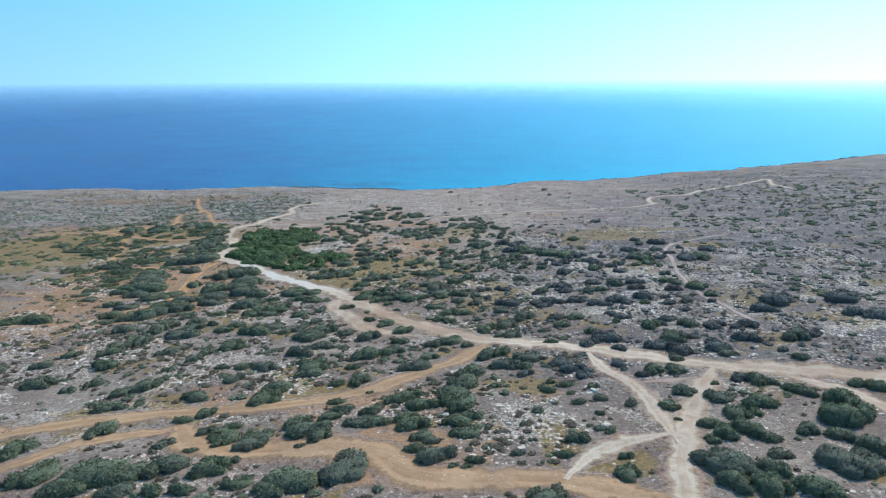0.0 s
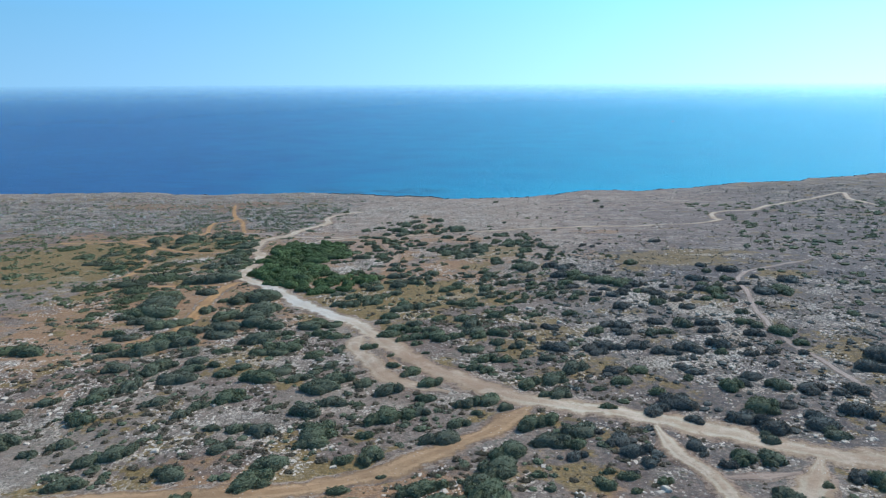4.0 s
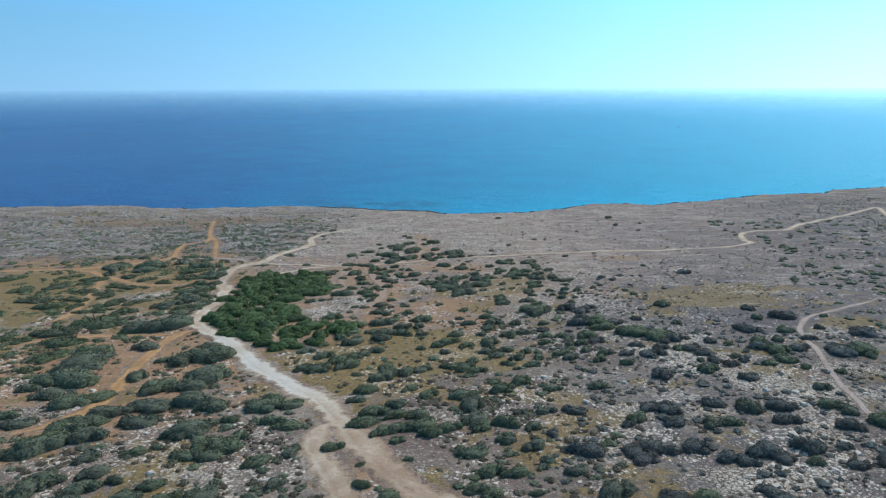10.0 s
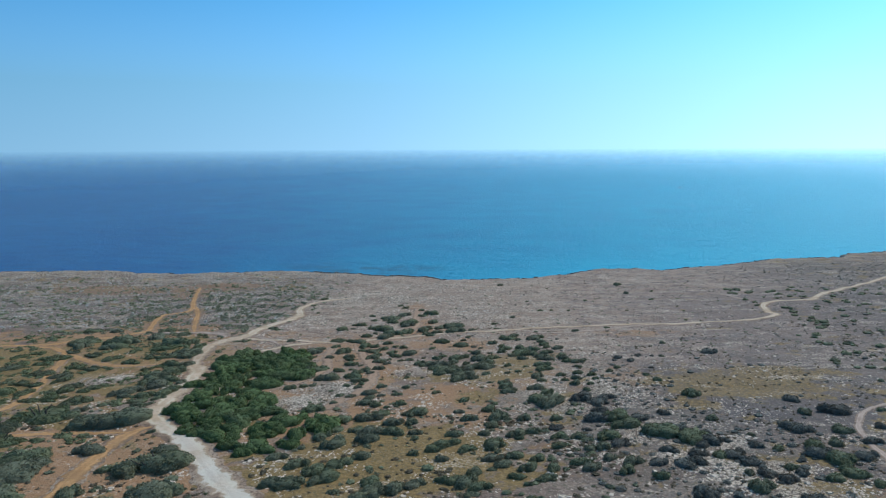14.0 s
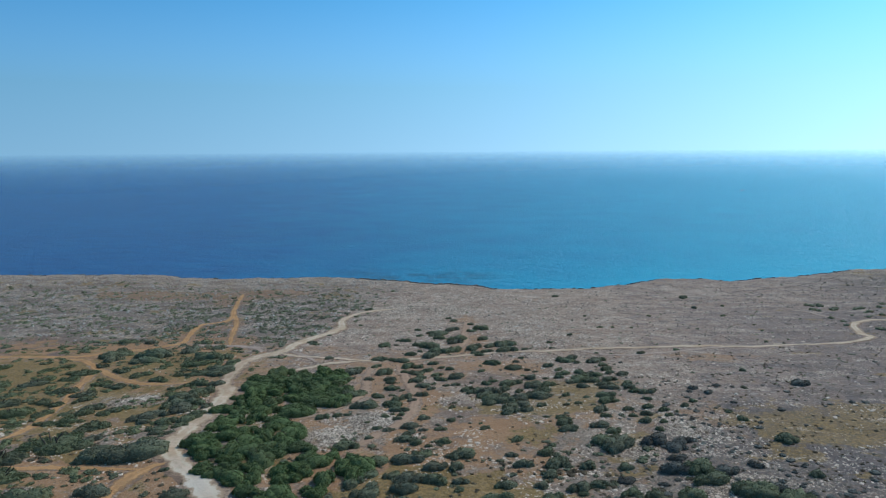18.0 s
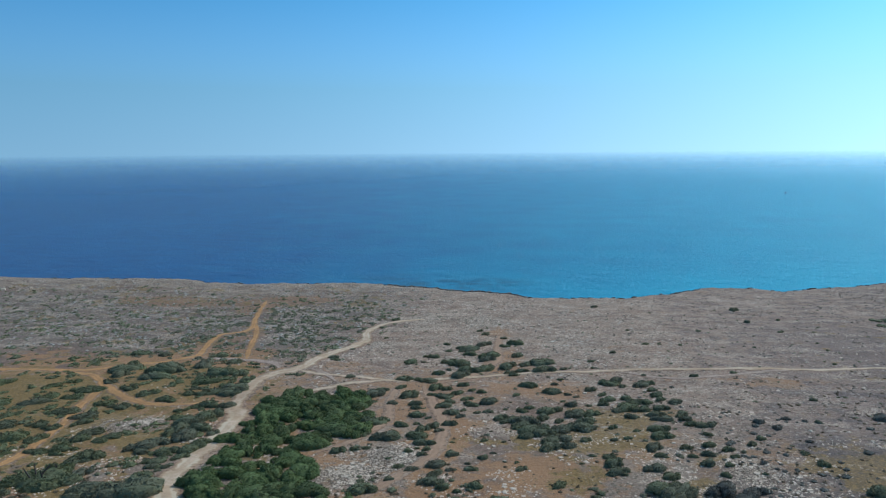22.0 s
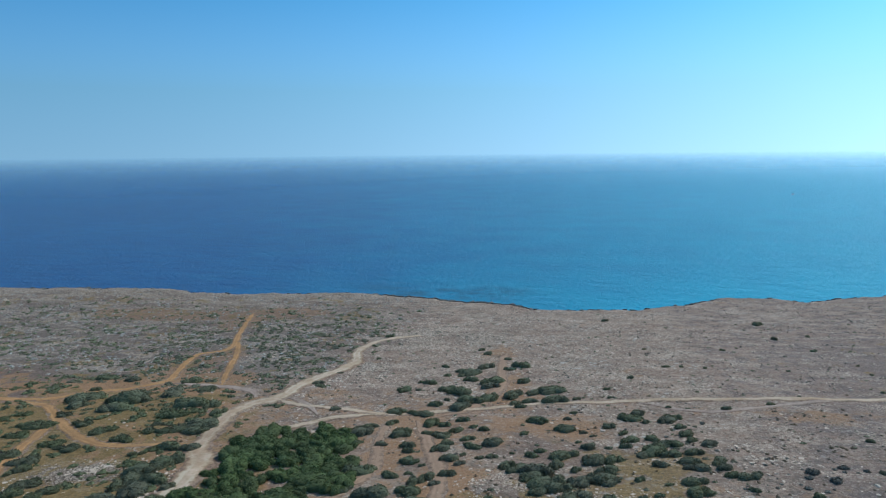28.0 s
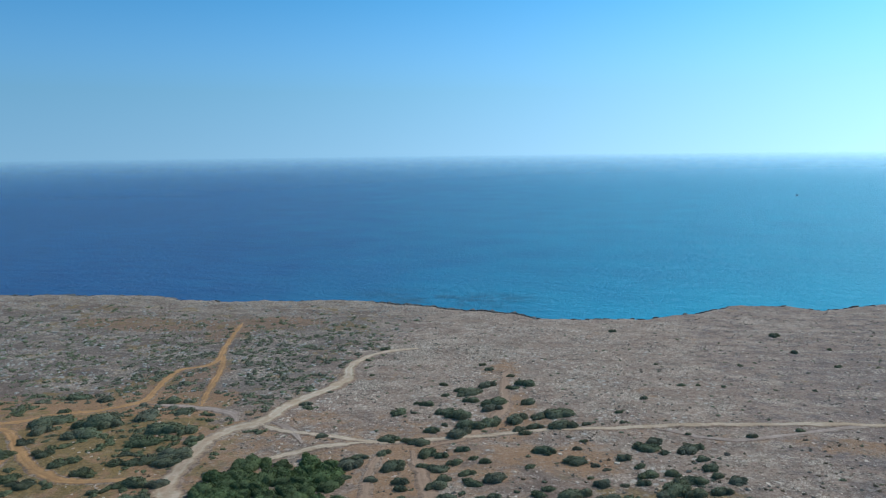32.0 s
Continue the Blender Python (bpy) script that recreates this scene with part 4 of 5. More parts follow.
SHRUBS.append([(65, 99.8, 4.2), (-53.1, 100, 5.2), (19.8, 100.3, 2), (-28.8, 100.6, 6.1), (51.7, 100.8, 3.4), (16.4, 101, 3.1), (0.6, 101.1, 4.3), (42.9, 101.1, 1.9), (49.9, 101.9, 5.1), (-40.3, 102.3, 4.4), (-12.2, 102.8, 1.9), (23.9, 102.8, 2.6), (8.1, 103.4, 2.3), (48.3, 103.5, 4.3), (19.7, 103.8, 3.2), (3.1, 104.5, 6.2), (20.3, 105.1, 2.1), (17.4, 105.2, 2.2), (-27.7, 105.7, 5.5), (-54.4, 106.4, 3.7), (33.3, 107, 3.2), (-18.1, 107.5, 3.2), (23.3, 107.8, 3.3), (-14.3, 108.5, 5.1), (-51, 108.5, 5.7), (39.3, 108.6, 4.6), (35.5, 108.7, 4.6), (-64.8, 108.7, 2.8), (13.7, 109.1, 3.7), (4.5, 109.5, 5.6), (-36.5, 109.7, 3.8), (30.8, 110.2, 1.9), (21.8, 110.7, 4.7)])
SHRUBS.append([(-71.2, 111.5, 5.9), (-61.4, 111.7, 3.9), (62, 111.8, 3.7), (-23.6, 112.4, 4.8), (30.5, 112.4, 3.4), (13.9, 112.5, 3.8), (10.5, 113.2, 5.6), (-4.9, 113.8, 5.8), (20.1, 113.8, 4.8), (-24.9, 114.2, 2.9), (-16.6, 115, 3.5), (41.5, 115, 3.9), (-23.8, 115.4, 6.9), (61.3, 116.2, 2.9), (-32.6, 116.3, 5), (51.1, 116.4, 4.4), (15, 116.7, 5.9), (-36.6, 116.8, 4), (17.4, 117, 3), (-40.6, 117.3, 3), (-25.7, 117.8, 3.6), (8.2, 119.3, 5.1), (43.5, 119.3, 6), (-2.9, 120.1, 4.1), (-63.7, 120.1, 5.2), (50.9, 120.3, 6), (10.7, 120.6, 4.1), (-75.9, 121, 4.2), (-14.7, 121.2, 5.7), (33, 121.9, 3.7), (-47.9, 122.1, 3.8), (-11.3, 122.4, 4.2), (40.3, 122.5, 5.2)])
SHRUBS.append([(-27.4, 122.7, 5.3), (-27.9, 122.9, 4.8), (-9.5, 123.7, 4.2), (67.1, 123.7, 6.2), (0, 123.8, 2.6), (58.2, 124.1, 6.2), (27.9, 125, 5.3), (70.4, 125.3, 5.2), (-46.6, 125.5, 3.9), (4.3, 125.9, 2.8), (20.6, 126.1, 3.2), (44.5, 126.2, 6.4), (-24.1, 126.5, 4.8), (-73.6, 126.7, 4), (48.7, 126.9, 3.8), (-54.7, 127.1, 4.4), (-2.1, 127.7, 4.4), (-66.2, 127.7, 4.5), (32.1, 128.3, 6.5), (1.3, 128.7, 5.5), (-42.7, 129.2, 5.6), (-8.9, 129.8, 3.9), (-65.9, 130.3, 5.7), (13.6, 131.4, 5), (11.5, 131.5, 3.4), (-15.6, 132.7, 5.7), (30.1, 132.8, 3.4), (59.7, 132.8, 3.3), (-27.6, 132.9, 6.9), (-62.6, 133.6, 5.2), (62.7, 133.7, 5), (20.4, 134.6, 2.5), (55.9, 134.9, 5.7)])
SHRUBS.append([(-20.6, 135.5, 4.2), (43, 135.6, 5.7), (51.1, 136, 5.1), (-8.9, 136.1, 4.7), (-25.6, 136.5, 5.9), (90.9, 136.5, 7), (8.7, 136.6, 5.2), (46.1, 137.2, 2.8), (25.1, 137.3, 3.7), (-39.8, 137.3, 5.9), (-33.1, 137.3, 4.7), (-55.9, 137.7, 7.2), (24.7, 137.9, 4.2), (13.2, 138.6, 5.9), (86.8, 138.6, 5.6), (36.9, 139.3, 3), (-42.4, 139.9, 4.5), (-48, 140.7, 4.5), (48.3, 140.9, 4.2), (-12.7, 141.1, 4.4), (-37.7, 141.3, 5.4), (-62.5, 142.4, 6.5), (-55.4, 142.8, 5.6), (-70.3, 142.9, 5.6), (24.6, 143.1, 4.4), (29, 143.2, 4.4), (39.1, 143.4, 4.4), (70, 143.7, 6.9), (1.4, 143.8, 3.6), (-45.9, 143.9, 3.7), (7.3, 144.2, 2.5), (17.4, 144.3, 6.3), (-16.7, 144.5, 3.3)])
SHRUBS.append([(-1.1, 144.6, 4.1), (-28.7, 144.7, 3.3), (-51.5, 144.9, 3.4), (-61.8, 145.1, 5.7), (37.4, 145.4, 3.6), (-55.6, 146.5, 4.8), (54.2, 146.9, 2.7), (4.5, 149.4, 3.8), (1, 149.7, 4.3), (13, 150, 3.8), (-17.7, 150.1, 1.9), (91.1, 150.4, 9), (76.3, 150.5, 8.7), (-77.7, 150.8, 4.1), (-59.5, 151.1, 4), (-33.4, 151.2, 4.9), (-11.1, 152.4, 1.8), (52.3, 152.7, 3.8), (-45.1, 152.8, 5), (-41.7, 152.9, 5), (62.3, 153.1, 2.8), (37.4, 153.1, 3.8), (-72.4, 153.4, 6.2), (47, 153.4, 3.4), (-53.3, 153.6, 3.7), (-95.6, 153.6, 6.2), (56.7, 153.8, 3.8), (23.3, 153.8, 4.9), (-29.1, 153.9, 3.6), (43, 154.3, 3.8), (35.5, 154.4, 4.8), (-102.2, 154.5, 7.9), (-1.9, 155, 5)])
SHRUBS.append([(-69.7, 155.7, 8.4), (-50.8, 155.7, 2.5), (-23.3, 155.7, 3.7), (-41.3, 155.9, 7.2), (15.5, 156.3, 5.5), (41.1, 156.4, 5.9), (22.4, 156.5, 5), (-80, 157, 5.3), (25.8, 157.4, 6), (7.6, 157.7, 4.6), (47.8, 157.7, 5.9), (31.5, 157.8, 5), (-13.7, 158.6, 3.1), (53.2, 158.6, 3), (-39.3, 158.7, 3.8), (-63.8, 158.9, 6.4), (3.3, 159.1, 3.7), (64.9, 159.6, 4), (60.6, 160.1, 2.4), (-8.5, 160.9, 4.2), (-69.7, 161, 6.6), (-16.6, 161.3, 4.2), (-48.1, 161.4, 7.6), (10.7, 161.9, 3.1), (-14.2, 162.5, 4.8), (-5.7, 162.9, 3.8), (-32.5, 163.3, 4.4), (-0.6, 163.6, 4.3), (-10.3, 163.7, 5.4), (7.9, 164.3, 3.9), (-58.5, 164.4, 6.7), (-69, 164.5, 7.9), (-80.2, 164.6, 5.7)])
SHRUBS.append([(-20.3, 165, 5.5), (3.4, 165.2, 5.4), (-35.7, 165.3, 4.4), (57.6, 165.5, 5.2), (-43.3, 165.6, 3.3), (36.4, 165.7, 4.3), (39.4, 165.9, 3.8), (23.1, 166, 3.2), (30.6, 166.3, 4.8), (-1.7, 166.5, 5.5), (63.8, 166.6, 6.3), (48.8, 167.7, 5.4), (-11.3, 168.3, 4.5), (-15, 168.4, 4), (25.1, 168.4, 4.4), (-85, 168.5, 4.7), (-66.2, 169.7, 7), (-19, 170.2, 5.7), (5.6, 170.4, 2.7), (-48, 170.9, 5.2), (60, 171, 3.9), (10.4, 171.5, 4.1), (15.1, 171.5, 4.1), (30.8, 171.6, 5.6), (-59.8, 171.9, 7.1), (-39.3, 171.9, 7), (-2.4, 172.4, 5.7), (-35, 172.5, 5.3), (44.4, 172.5, 5.6), (-15.6, 172.9, 4.2), (27.9, 172.9, 4.5), (49.8, 173.1, 5.6), (-52.4, 173.5, 7.1)])
SHRUBS.append([(58.1, 173.5, 4.5), (-76.4, 174.4, 7.3), (39.3, 174.4, 4.5), (-94.6, 174.6, 3.7), (-23.2, 175.4, 3.6), (-73.1, 177.2, 6.2), (-4.3, 177.2, 5.9), (-10.5, 177.8, 4.3), (-83.3, 177.9, 6.2), (-22.4, 180.2, 4.4), (3, 181, 4.9), (-89.7, 181.2, 5.1), (60.2, 181.3, 3.5), (12.2, 181.4, 3.6), (-14.3, 181.5, 3.7), (-57, 181.7, 6.3), (-63.3, 182, 7.6), (20.8, 182.9, 4.4), (6.6, 184.7, 4.5), (-99.5, 185.2, 4.8), (-84.1, 185.6, 11.8), (49.4, 186.3, 4.4), (-56.4, 186.4, 9.1), (-21, 186.7, 4.6), (-71.1, 187.9, 5.3), (34, 189, 5.3), (-26.1, 189.1, 2.4), (67.5, 189.4, 3), (-19.6, 189.8, 5), (-16.9, 190.5, 5.6), (43.5, 191.2, 5.4), (-34.5, 191.4, 5.7), (-1.9, 191.6, 4.6)])
SHRUBS.append([(-37.5, 191.7, 4.7), (62.3, 192.1, 2.9), (-13.9, 192.8, 4.1), (6.1, 192.9, 2), (-98.1, 193.1, 5.6), (-4.3, 193.5, 5.1), (-20.9, 194.1, 4.1), (-12.1, 194.2, 2.5), (-6.8, 194.5, 4.1), (-28.9, 194.5, 5.8), (48.9, 194.5, 4), (56.5, 194.6, 3.9), (-8.7, 194.9, 2.5), (8.6, 194.9, 3.1), (-86.9, 195.1, 11.2), (9.6, 195.4, 3.7), (4.4, 196, 3.1), (28.7, 196.2, 3.1), (60.3, 196.9, 5.6), (46.8, 197.2, 4.1), (52.4, 197.6, 3), (-31.7, 197.7, 4.9), (-3, 198.2, 3.8), (43.9, 198.2, 3.1), (-70.4, 198.2, 4), (23.6, 199, 4.2), (10.9, 199.6, 3.8), (-62.3, 199.7, 11.8), (51.6, 200, 3.1), (6.5, 200.2, 4.3), (17.6, 200.2, 4.2), (-35.5, 200.3, 5), (-28.6, 200.5, 4.4)])
SHRUBS.append([(-98.8, 200.9, 8.7), (2, 201.6, 3.9), (73.2, 201.7, 7.4), (34.4, 201.8, 5.3), (-26.8, 202, 4), (77.8, 202, 8.2), (29.6, 202.1, 4.3), (61.1, 202.1, 6.3), (25.2, 202.4, 4.9), (16.2, 202.6, 4.3), (46, 202.7, 4.9), (37, 202.9, 4.3), (-89.3, 203.2, 8.8), (65.7, 203.3, 4.9), (-9.4, 204.2, 3.1), (21.5, 204.2, 3.3), (-40.6, 204.5, 4.5), (-24.4, 204.7, 4.1), (8.5, 204.8, 4), (58.6, 205, 5.4), (-0, 205.2, 4.5), (4.4, 206.2, 4), (41.7, 206.3, 3.9), (44.3, 206.5, 5), (-78.8, 206.7, 6), (-15, 206.7, 2.3), (38.1, 207.5, 4.4), (-63.9, 207.5, 4.9), (53.2, 208.7, 3.3), (59.3, 208.7, 5.1), (1.1, 209.1, 2.1), (33.3, 209.1, 4.1), (-11.4, 209.3, 3.5)])
SHRUBS.append([(18.7, 209.3, 3.4), (-4.9, 209.9, 4.2), (21.4, 209.9, 4.1), (13.2, 210.5, 3.5), (-31.1, 210.6, 5.9), (49.9, 210.7, 3.4), (64.4, 211.1, 4), (40.1, 211.6, 3.4), (-9.4, 211.9, 4.7), (24.7, 211.9, 4.6), (-101.8, 212, 9.3), (71.5, 212, 4.1), (0.5, 212.3, 5.4), (-114.2, 212.8, 5.6), (-24.8, 212.9, 4.8), (-7.5, 213.2, 3.6), (-120.6, 213.4, 6.9), (42.4, 213.4, 4.6), (45.1, 213.5, 2.3), (-15.3, 214.6, 2.4), (-34.5, 215.1, 4.9), (5.6, 215.2, 2.4), (17.3, 215.4, 3.6), (23.4, 215.4, 5.5), (39.3, 215.4, 7.1), (84.8, 215.5, 7.4), (13.5, 216, 3.6), (50.9, 216.3, 2.4), (-71.8, 217.4, 2.1), (-25, 217.5, 5.7), (5.1, 217.6, 4.9), (-20.4, 217.7, 4.9), (-7.5, 217.9, 4.4)])
SHRUBS.append([(33.9, 218, 7.2), (68.8, 218, 4.7), (-15.8, 218.3, 3.2), (-1.4, 218.3, 3.2), (61.6, 218.8, 5.5), (-32.5, 218.9, 3.8), (-28.3, 218.9, 3.8), (-108.6, 219.3, 9.7), (8.3, 219.4, 3.7), (77.3, 220, 3.6), (37.8, 220.2, 5.6), (19.7, 220.8, 2.5), (60.5, 221.4, 4.9), (-89.9, 221.8, 6.1), (13.5, 222.1, 3.8), (28.2, 222.9, 6.2), (-0, 223.3, 3.8), (-21.3, 223.9, 4.6), (-82, 224.1, 11.3), (-17.1, 224.5, 3.9), (-32.6, 224.9, 5.2), (-90.9, 225.7, 6.4), (-27.3, 226.4, 5.3), (-4.9, 226.7, 3.9), (31.3, 226.8, 4.6), (22.9, 226.8, 5.9), (46.6, 226.8, 3), (3.6, 227.2, 2.1), (-102.8, 227.5, 11.8), (1.2, 227.5, 4.7), (26.9, 227.5, 5.9), (7.1, 227.7, 3.9), (14, 227.9, 3.1)])
SHRUBS.append([(-18.6, 229.4, 3.2), (37.3, 229.5, 3.4), (-103.3, 229.6, 6), (66.9, 229.7, 3.8), (73.4, 229.8, 6.4), (-24.7, 230, 4), (-16.4, 230.2, 5.4), (-7.4, 231.1, 2.7), (83.3, 231.2, 2.6), (2.5, 231.4, 2.7), (24.1, 232.6, 4), (-97.7, 232.6, 5), (-41, 232.9, 5.5), (-0.7, 233.2, 3.3), (-103.3, 233.6, 6.6), (-24.2, 234.9, 1.9), (-27, 235.9, 2.8), (-85.4, 237, 2.7), (-21.2, 237.1, 2.8), (-103.1, 237.4, 5.2), (-82.8, 237.4, 1.8), (-31.4, 238.1, 2.8), (-37.5, 238.1, 2), (24.7, 238.1, 5), (-29.5, 238.4, 4.3), (13.7, 238.8, 7), (-6.7, 239.7, 3.4), (68.3, 239.9, 4.1), (-86.8, 239.9, 4.5), (-102.5, 240.4, 6.5), (11.3, 240.8, 5.7), (-123.6, 240.8, 3.8), (21.2, 241.2, 6.5)])
SHRUBS.append([(26.5, 241.6, 5.1), (-110.7, 241.8, 3.6), (-29.5, 242.1, 3.2), (-116.8, 242.8, 4.3), (46.9, 243.2, 4.9), (-34.7, 243.3, 3), (-83.2, 243.4, 3.7), (-27.1, 244.1, 2.1), (-93, 244.3, 3.5), (-37.3, 244.6, 2.2), (-111.6, 244.7, 5.6), (-23.4, 245, 2.8), (-87.9, 245.3, 4.7), (-30.3, 246.1, 3.9), (-13.9, 246.6, 2.6), (13.4, 246.8, 3.7), (4.1, 247.1, 4.2), (-94.4, 247.1, 5.5), (-83.2, 247.2, 5.5), (-24.3, 247.9, 1.5), (-40.4, 248, 1.3), (23.5, 249.1, 2.1), (-106.4, 249.1, 3.7), (-130.5, 249.3, 8.1), (-123.2, 249.6, 5.1), (-112.4, 249.8, 5.8), (-51.7, 249.9, 3.5), (-15, 249.9, 1.1), (-17.3, 250.1, 0.9), (11.1, 250.2, 4.2), (-92.7, 250.2, 6.2), (-2.5, 250.4, 1.1), (30.5, 250.4, 1.2)])
SHRUBS.append([(-34, 250.7, 2.7), (3.4, 251, 3.9), (-83.1, 251.1, 4.4), (-21.8, 251.2, 2.2), (-48.5, 251.5, 2.6), (-106, 252, 5.1), (-37.3, 252.1, 2.1), (-28.3, 252.2, 3), (-46.3, 252.5, 2.1), (-33.8, 253.6, 2.3), (24.9, 253.6, 1.9), (-88.7, 253.9, 6.3), (21.2, 254, 3.2), (-35.9, 254.1, 1.6), (-113.4, 254.3, 5.2), (-0.4, 254.4, 1.6), (2.6, 254.5, 2.7), (-20.2, 254.6, 1.6), (41.9, 255.1, 2.9), (31.3, 255.4, 2.3), (-112, 256.4, 4.7), (-140.3, 256.5, 8.6), (13, 257.1, 3.3), (-83.9, 257.2, 3.3), (-35.5, 257.4, 4.3), (-125.4, 257.5, 4.8), (19, 257.7, 2.4), (26.7, 258.1, 2), (-8.8, 258.4, 5.3), (-92.9, 258.4, 6.5), (-45.8, 258.7, 3.7), (-34.1, 258.9, 2.4), (22.2, 259, 3.3)])
SHRUBS.append([(-130.7, 259.2, 5.5), (-43.6, 259.3, 5.6), (-5, 259.6, 3.5), (-88.4, 259.8, 6), (-29.6, 259.9, 1.2), (-49.3, 260.2, 3.5), (29.2, 261.2, 1.8), (-37.6, 261.3, 4.9), (-18.7, 261.4, 1.2), (12, 261.4, 4.1), (-120.5, 261.5, 4.9), (-23, 261.8, 1.9), (26.3, 261.8, 3.2), (40.5, 261.9, 2.2), (18.3, 262, 3.2), (-8.9, 262.2, 4.8), (23.2, 263.6, 3), (-93.6, 263.7, 6.7), (-1.7, 263.8, 2.9), (-6.2, 263.9, 4.3), (4.3, 264.8, 2.1), (-14.1, 264.9, 3.7), (31.8, 265.6, 2.5), (-122.8, 265.7, 5.7), (7.1, 265.9, 1.9), (-37.5, 266, 3.8), (-33.8, 266, 2.5), (-10.8, 266.6, 4.9), (-133.1, 267, 4.3), (15.7, 267.3, 3.1), (-129.9, 267.8, 6.6), (-91.1, 267.8, 6.9), (13.9, 267.9, 4.3)])
SHRUBS.append([(43.3, 268.2, 1.8), (-43.1, 268.5, 3.6), (-35.6, 268.7, 3.9), (-13.2, 268.9, 6.9), (-49.8, 269.5, 6.6), (34.3, 269.5, 2.4), (-6.8, 270.4, 5), (-39.8, 270.6, 2.1), (24, 270.6, 2.4), (-1, 271, 3.8), (9.3, 271, 2), (-32.3, 271.1, 3.4), (-155.3, 271.8, 7.5), (-15.8, 272, 5.1), (-2.7, 272.3, 6.3), (13.9, 272.4, 4.5), (-101.5, 272.6, 3.4), (4.3, 273.1, 2.5), (-119.5, 274.2, 5.9), (-38.1, 274.7, 1.6), (-145, 274.7, 7), (-14.8, 275.6, 6.6), (-98.8, 275.6, 4.4), (-18.5, 275.8, 4.5), (-124.8, 276, 5.4), (-30.7, 276.4, 2.7), (39.4, 276.4, 3), (-41.2, 276.5, 4.1), (-1.4, 276.6, 4.7), (24.1, 276.7, 3.8), (21.5, 276.8, 3.5), (-7.5, 277, 3.2), (-95.9, 277, 5.3)])
SHRUBS.append([(-91, 277, 4.7), (-21.2, 277.2, 4), (26.2, 277.9, 3), (-33, 278.4, 4.1), (-144.7, 279, 6.3), (-138, 279.1, 5.6), (-11.3, 279.3, 4), (16, 279.7, 4.4), (-27, 280.1, 2.5), (21, 280.1, 3.1), (36.6, 280.1, 2.8), (9, 280.3, 3.2), (-110, 280.9, 6.1), (49, 281, 2), (-24.8, 281.5, 2.8), (-3.8, 281.7, 5.4), (-42.8, 281.9, 3.4), (-30.9, 281.9, 1.7), (46.7, 282.2, 1.8), (-0.1, 282.4, 4.9), (-83.2, 283, 3.3), (14.7, 283.2, 4.5), (42.9, 283.2, 2.6), (-16.6, 283.7, 3.1), (-36, 284.1, 4.3), (20.6, 284.2, 4), (-10.2, 284.3, 5.8), (-119.2, 284.9, 5.7), (-20.8, 285, 1.4), (63.7, 285.1, 5.4), (-43.7, 285.6, 3.5), (-49.8, 286, 2.9), (-14.8, 286.5, 2.8)])
SHRUBS.append([(-55.7, 286.6, 3), (6.4, 286.7, 4.1), (-107.3, 286.7, 4.7), (-138.6, 287, 7.5), (-29.7, 287.2, 4), (12.1, 287.4, 4.1), (-35.4, 288, 3.5), (-171.3, 288.1, 8.3), (-96.4, 288.2, 5.6), (16.6, 288.8, 4.1), (-101.3, 288.9, 7.2), (8.5, 289, 6.4), (-127.3, 289, 5.8), (-152.8, 289.1, 5), (-25.5, 289.6, 4.9), (-4.8, 289.7, 3.4), (-0.5, 290.4, 2), (-31.4, 291.7, 3.6), (2.9, 291.7, 2.8), (-96.6, 292.1, 7.3), (-108.2, 292.1, 3.9), (-56.7, 292.3, 6.1), (-47.1, 292.4, 5.1), (10.7, 292.7, 5.1), (13.3, 292.7, 3.7), (-37.7, 292.9, 4.5), (-7.1, 293.1, 1.7), (20.4, 293.6, 3.7), (-40.9, 294, 3), (-150.2, 295.5, 4.1), (17.1, 295.7, 2.9), (4.4, 295.9, 4.1), (-139, 296.4, 5.1)])
SHRUBS.append([(9.1, 296.7, 3.5), (-19.3, 296.8, 2.7), (-55.8, 296.9, 3.9), (-34.9, 297.5, 3.7), (-3.7, 298.2, 1.8), (-28.5, 298.5, 3.1), (-108.8, 298.8, 7.7), (54, 299.8, 2), (16.7, 299.9, 3.8), (-51.3, 300.1, 3.8), (-31.2, 300.1, 2.2), (-5.8, 300.1, 2.4), (3.3, 300.6, 2.7), (-38.5, 300.8, 3.1), (-10, 301.1, 4.6), (-97.8, 301.3, 5), (-41.7, 301.4, 4.7), (-127.6, 301.9, 8), (-140.8, 303.6, 6.4), (-0.1, 304, 3.1), (60.9, 304.1, 1.1), (-34.6, 304.5, 3.2), (16, 304.9, 3), (-16.7, 305.4, 4.7), (-102.3, 306.6, 5.2), (-109, 306.8, 8.7), (-68.2, 307.3, 3), (-44.8, 307.5, 4.9), (-47.8, 308, 3), (8.6, 308.1, 3.1), (-52.4, 308.3, 5), (-9.5, 308.3, 2.5), (13.8, 310.2, 5.6)])
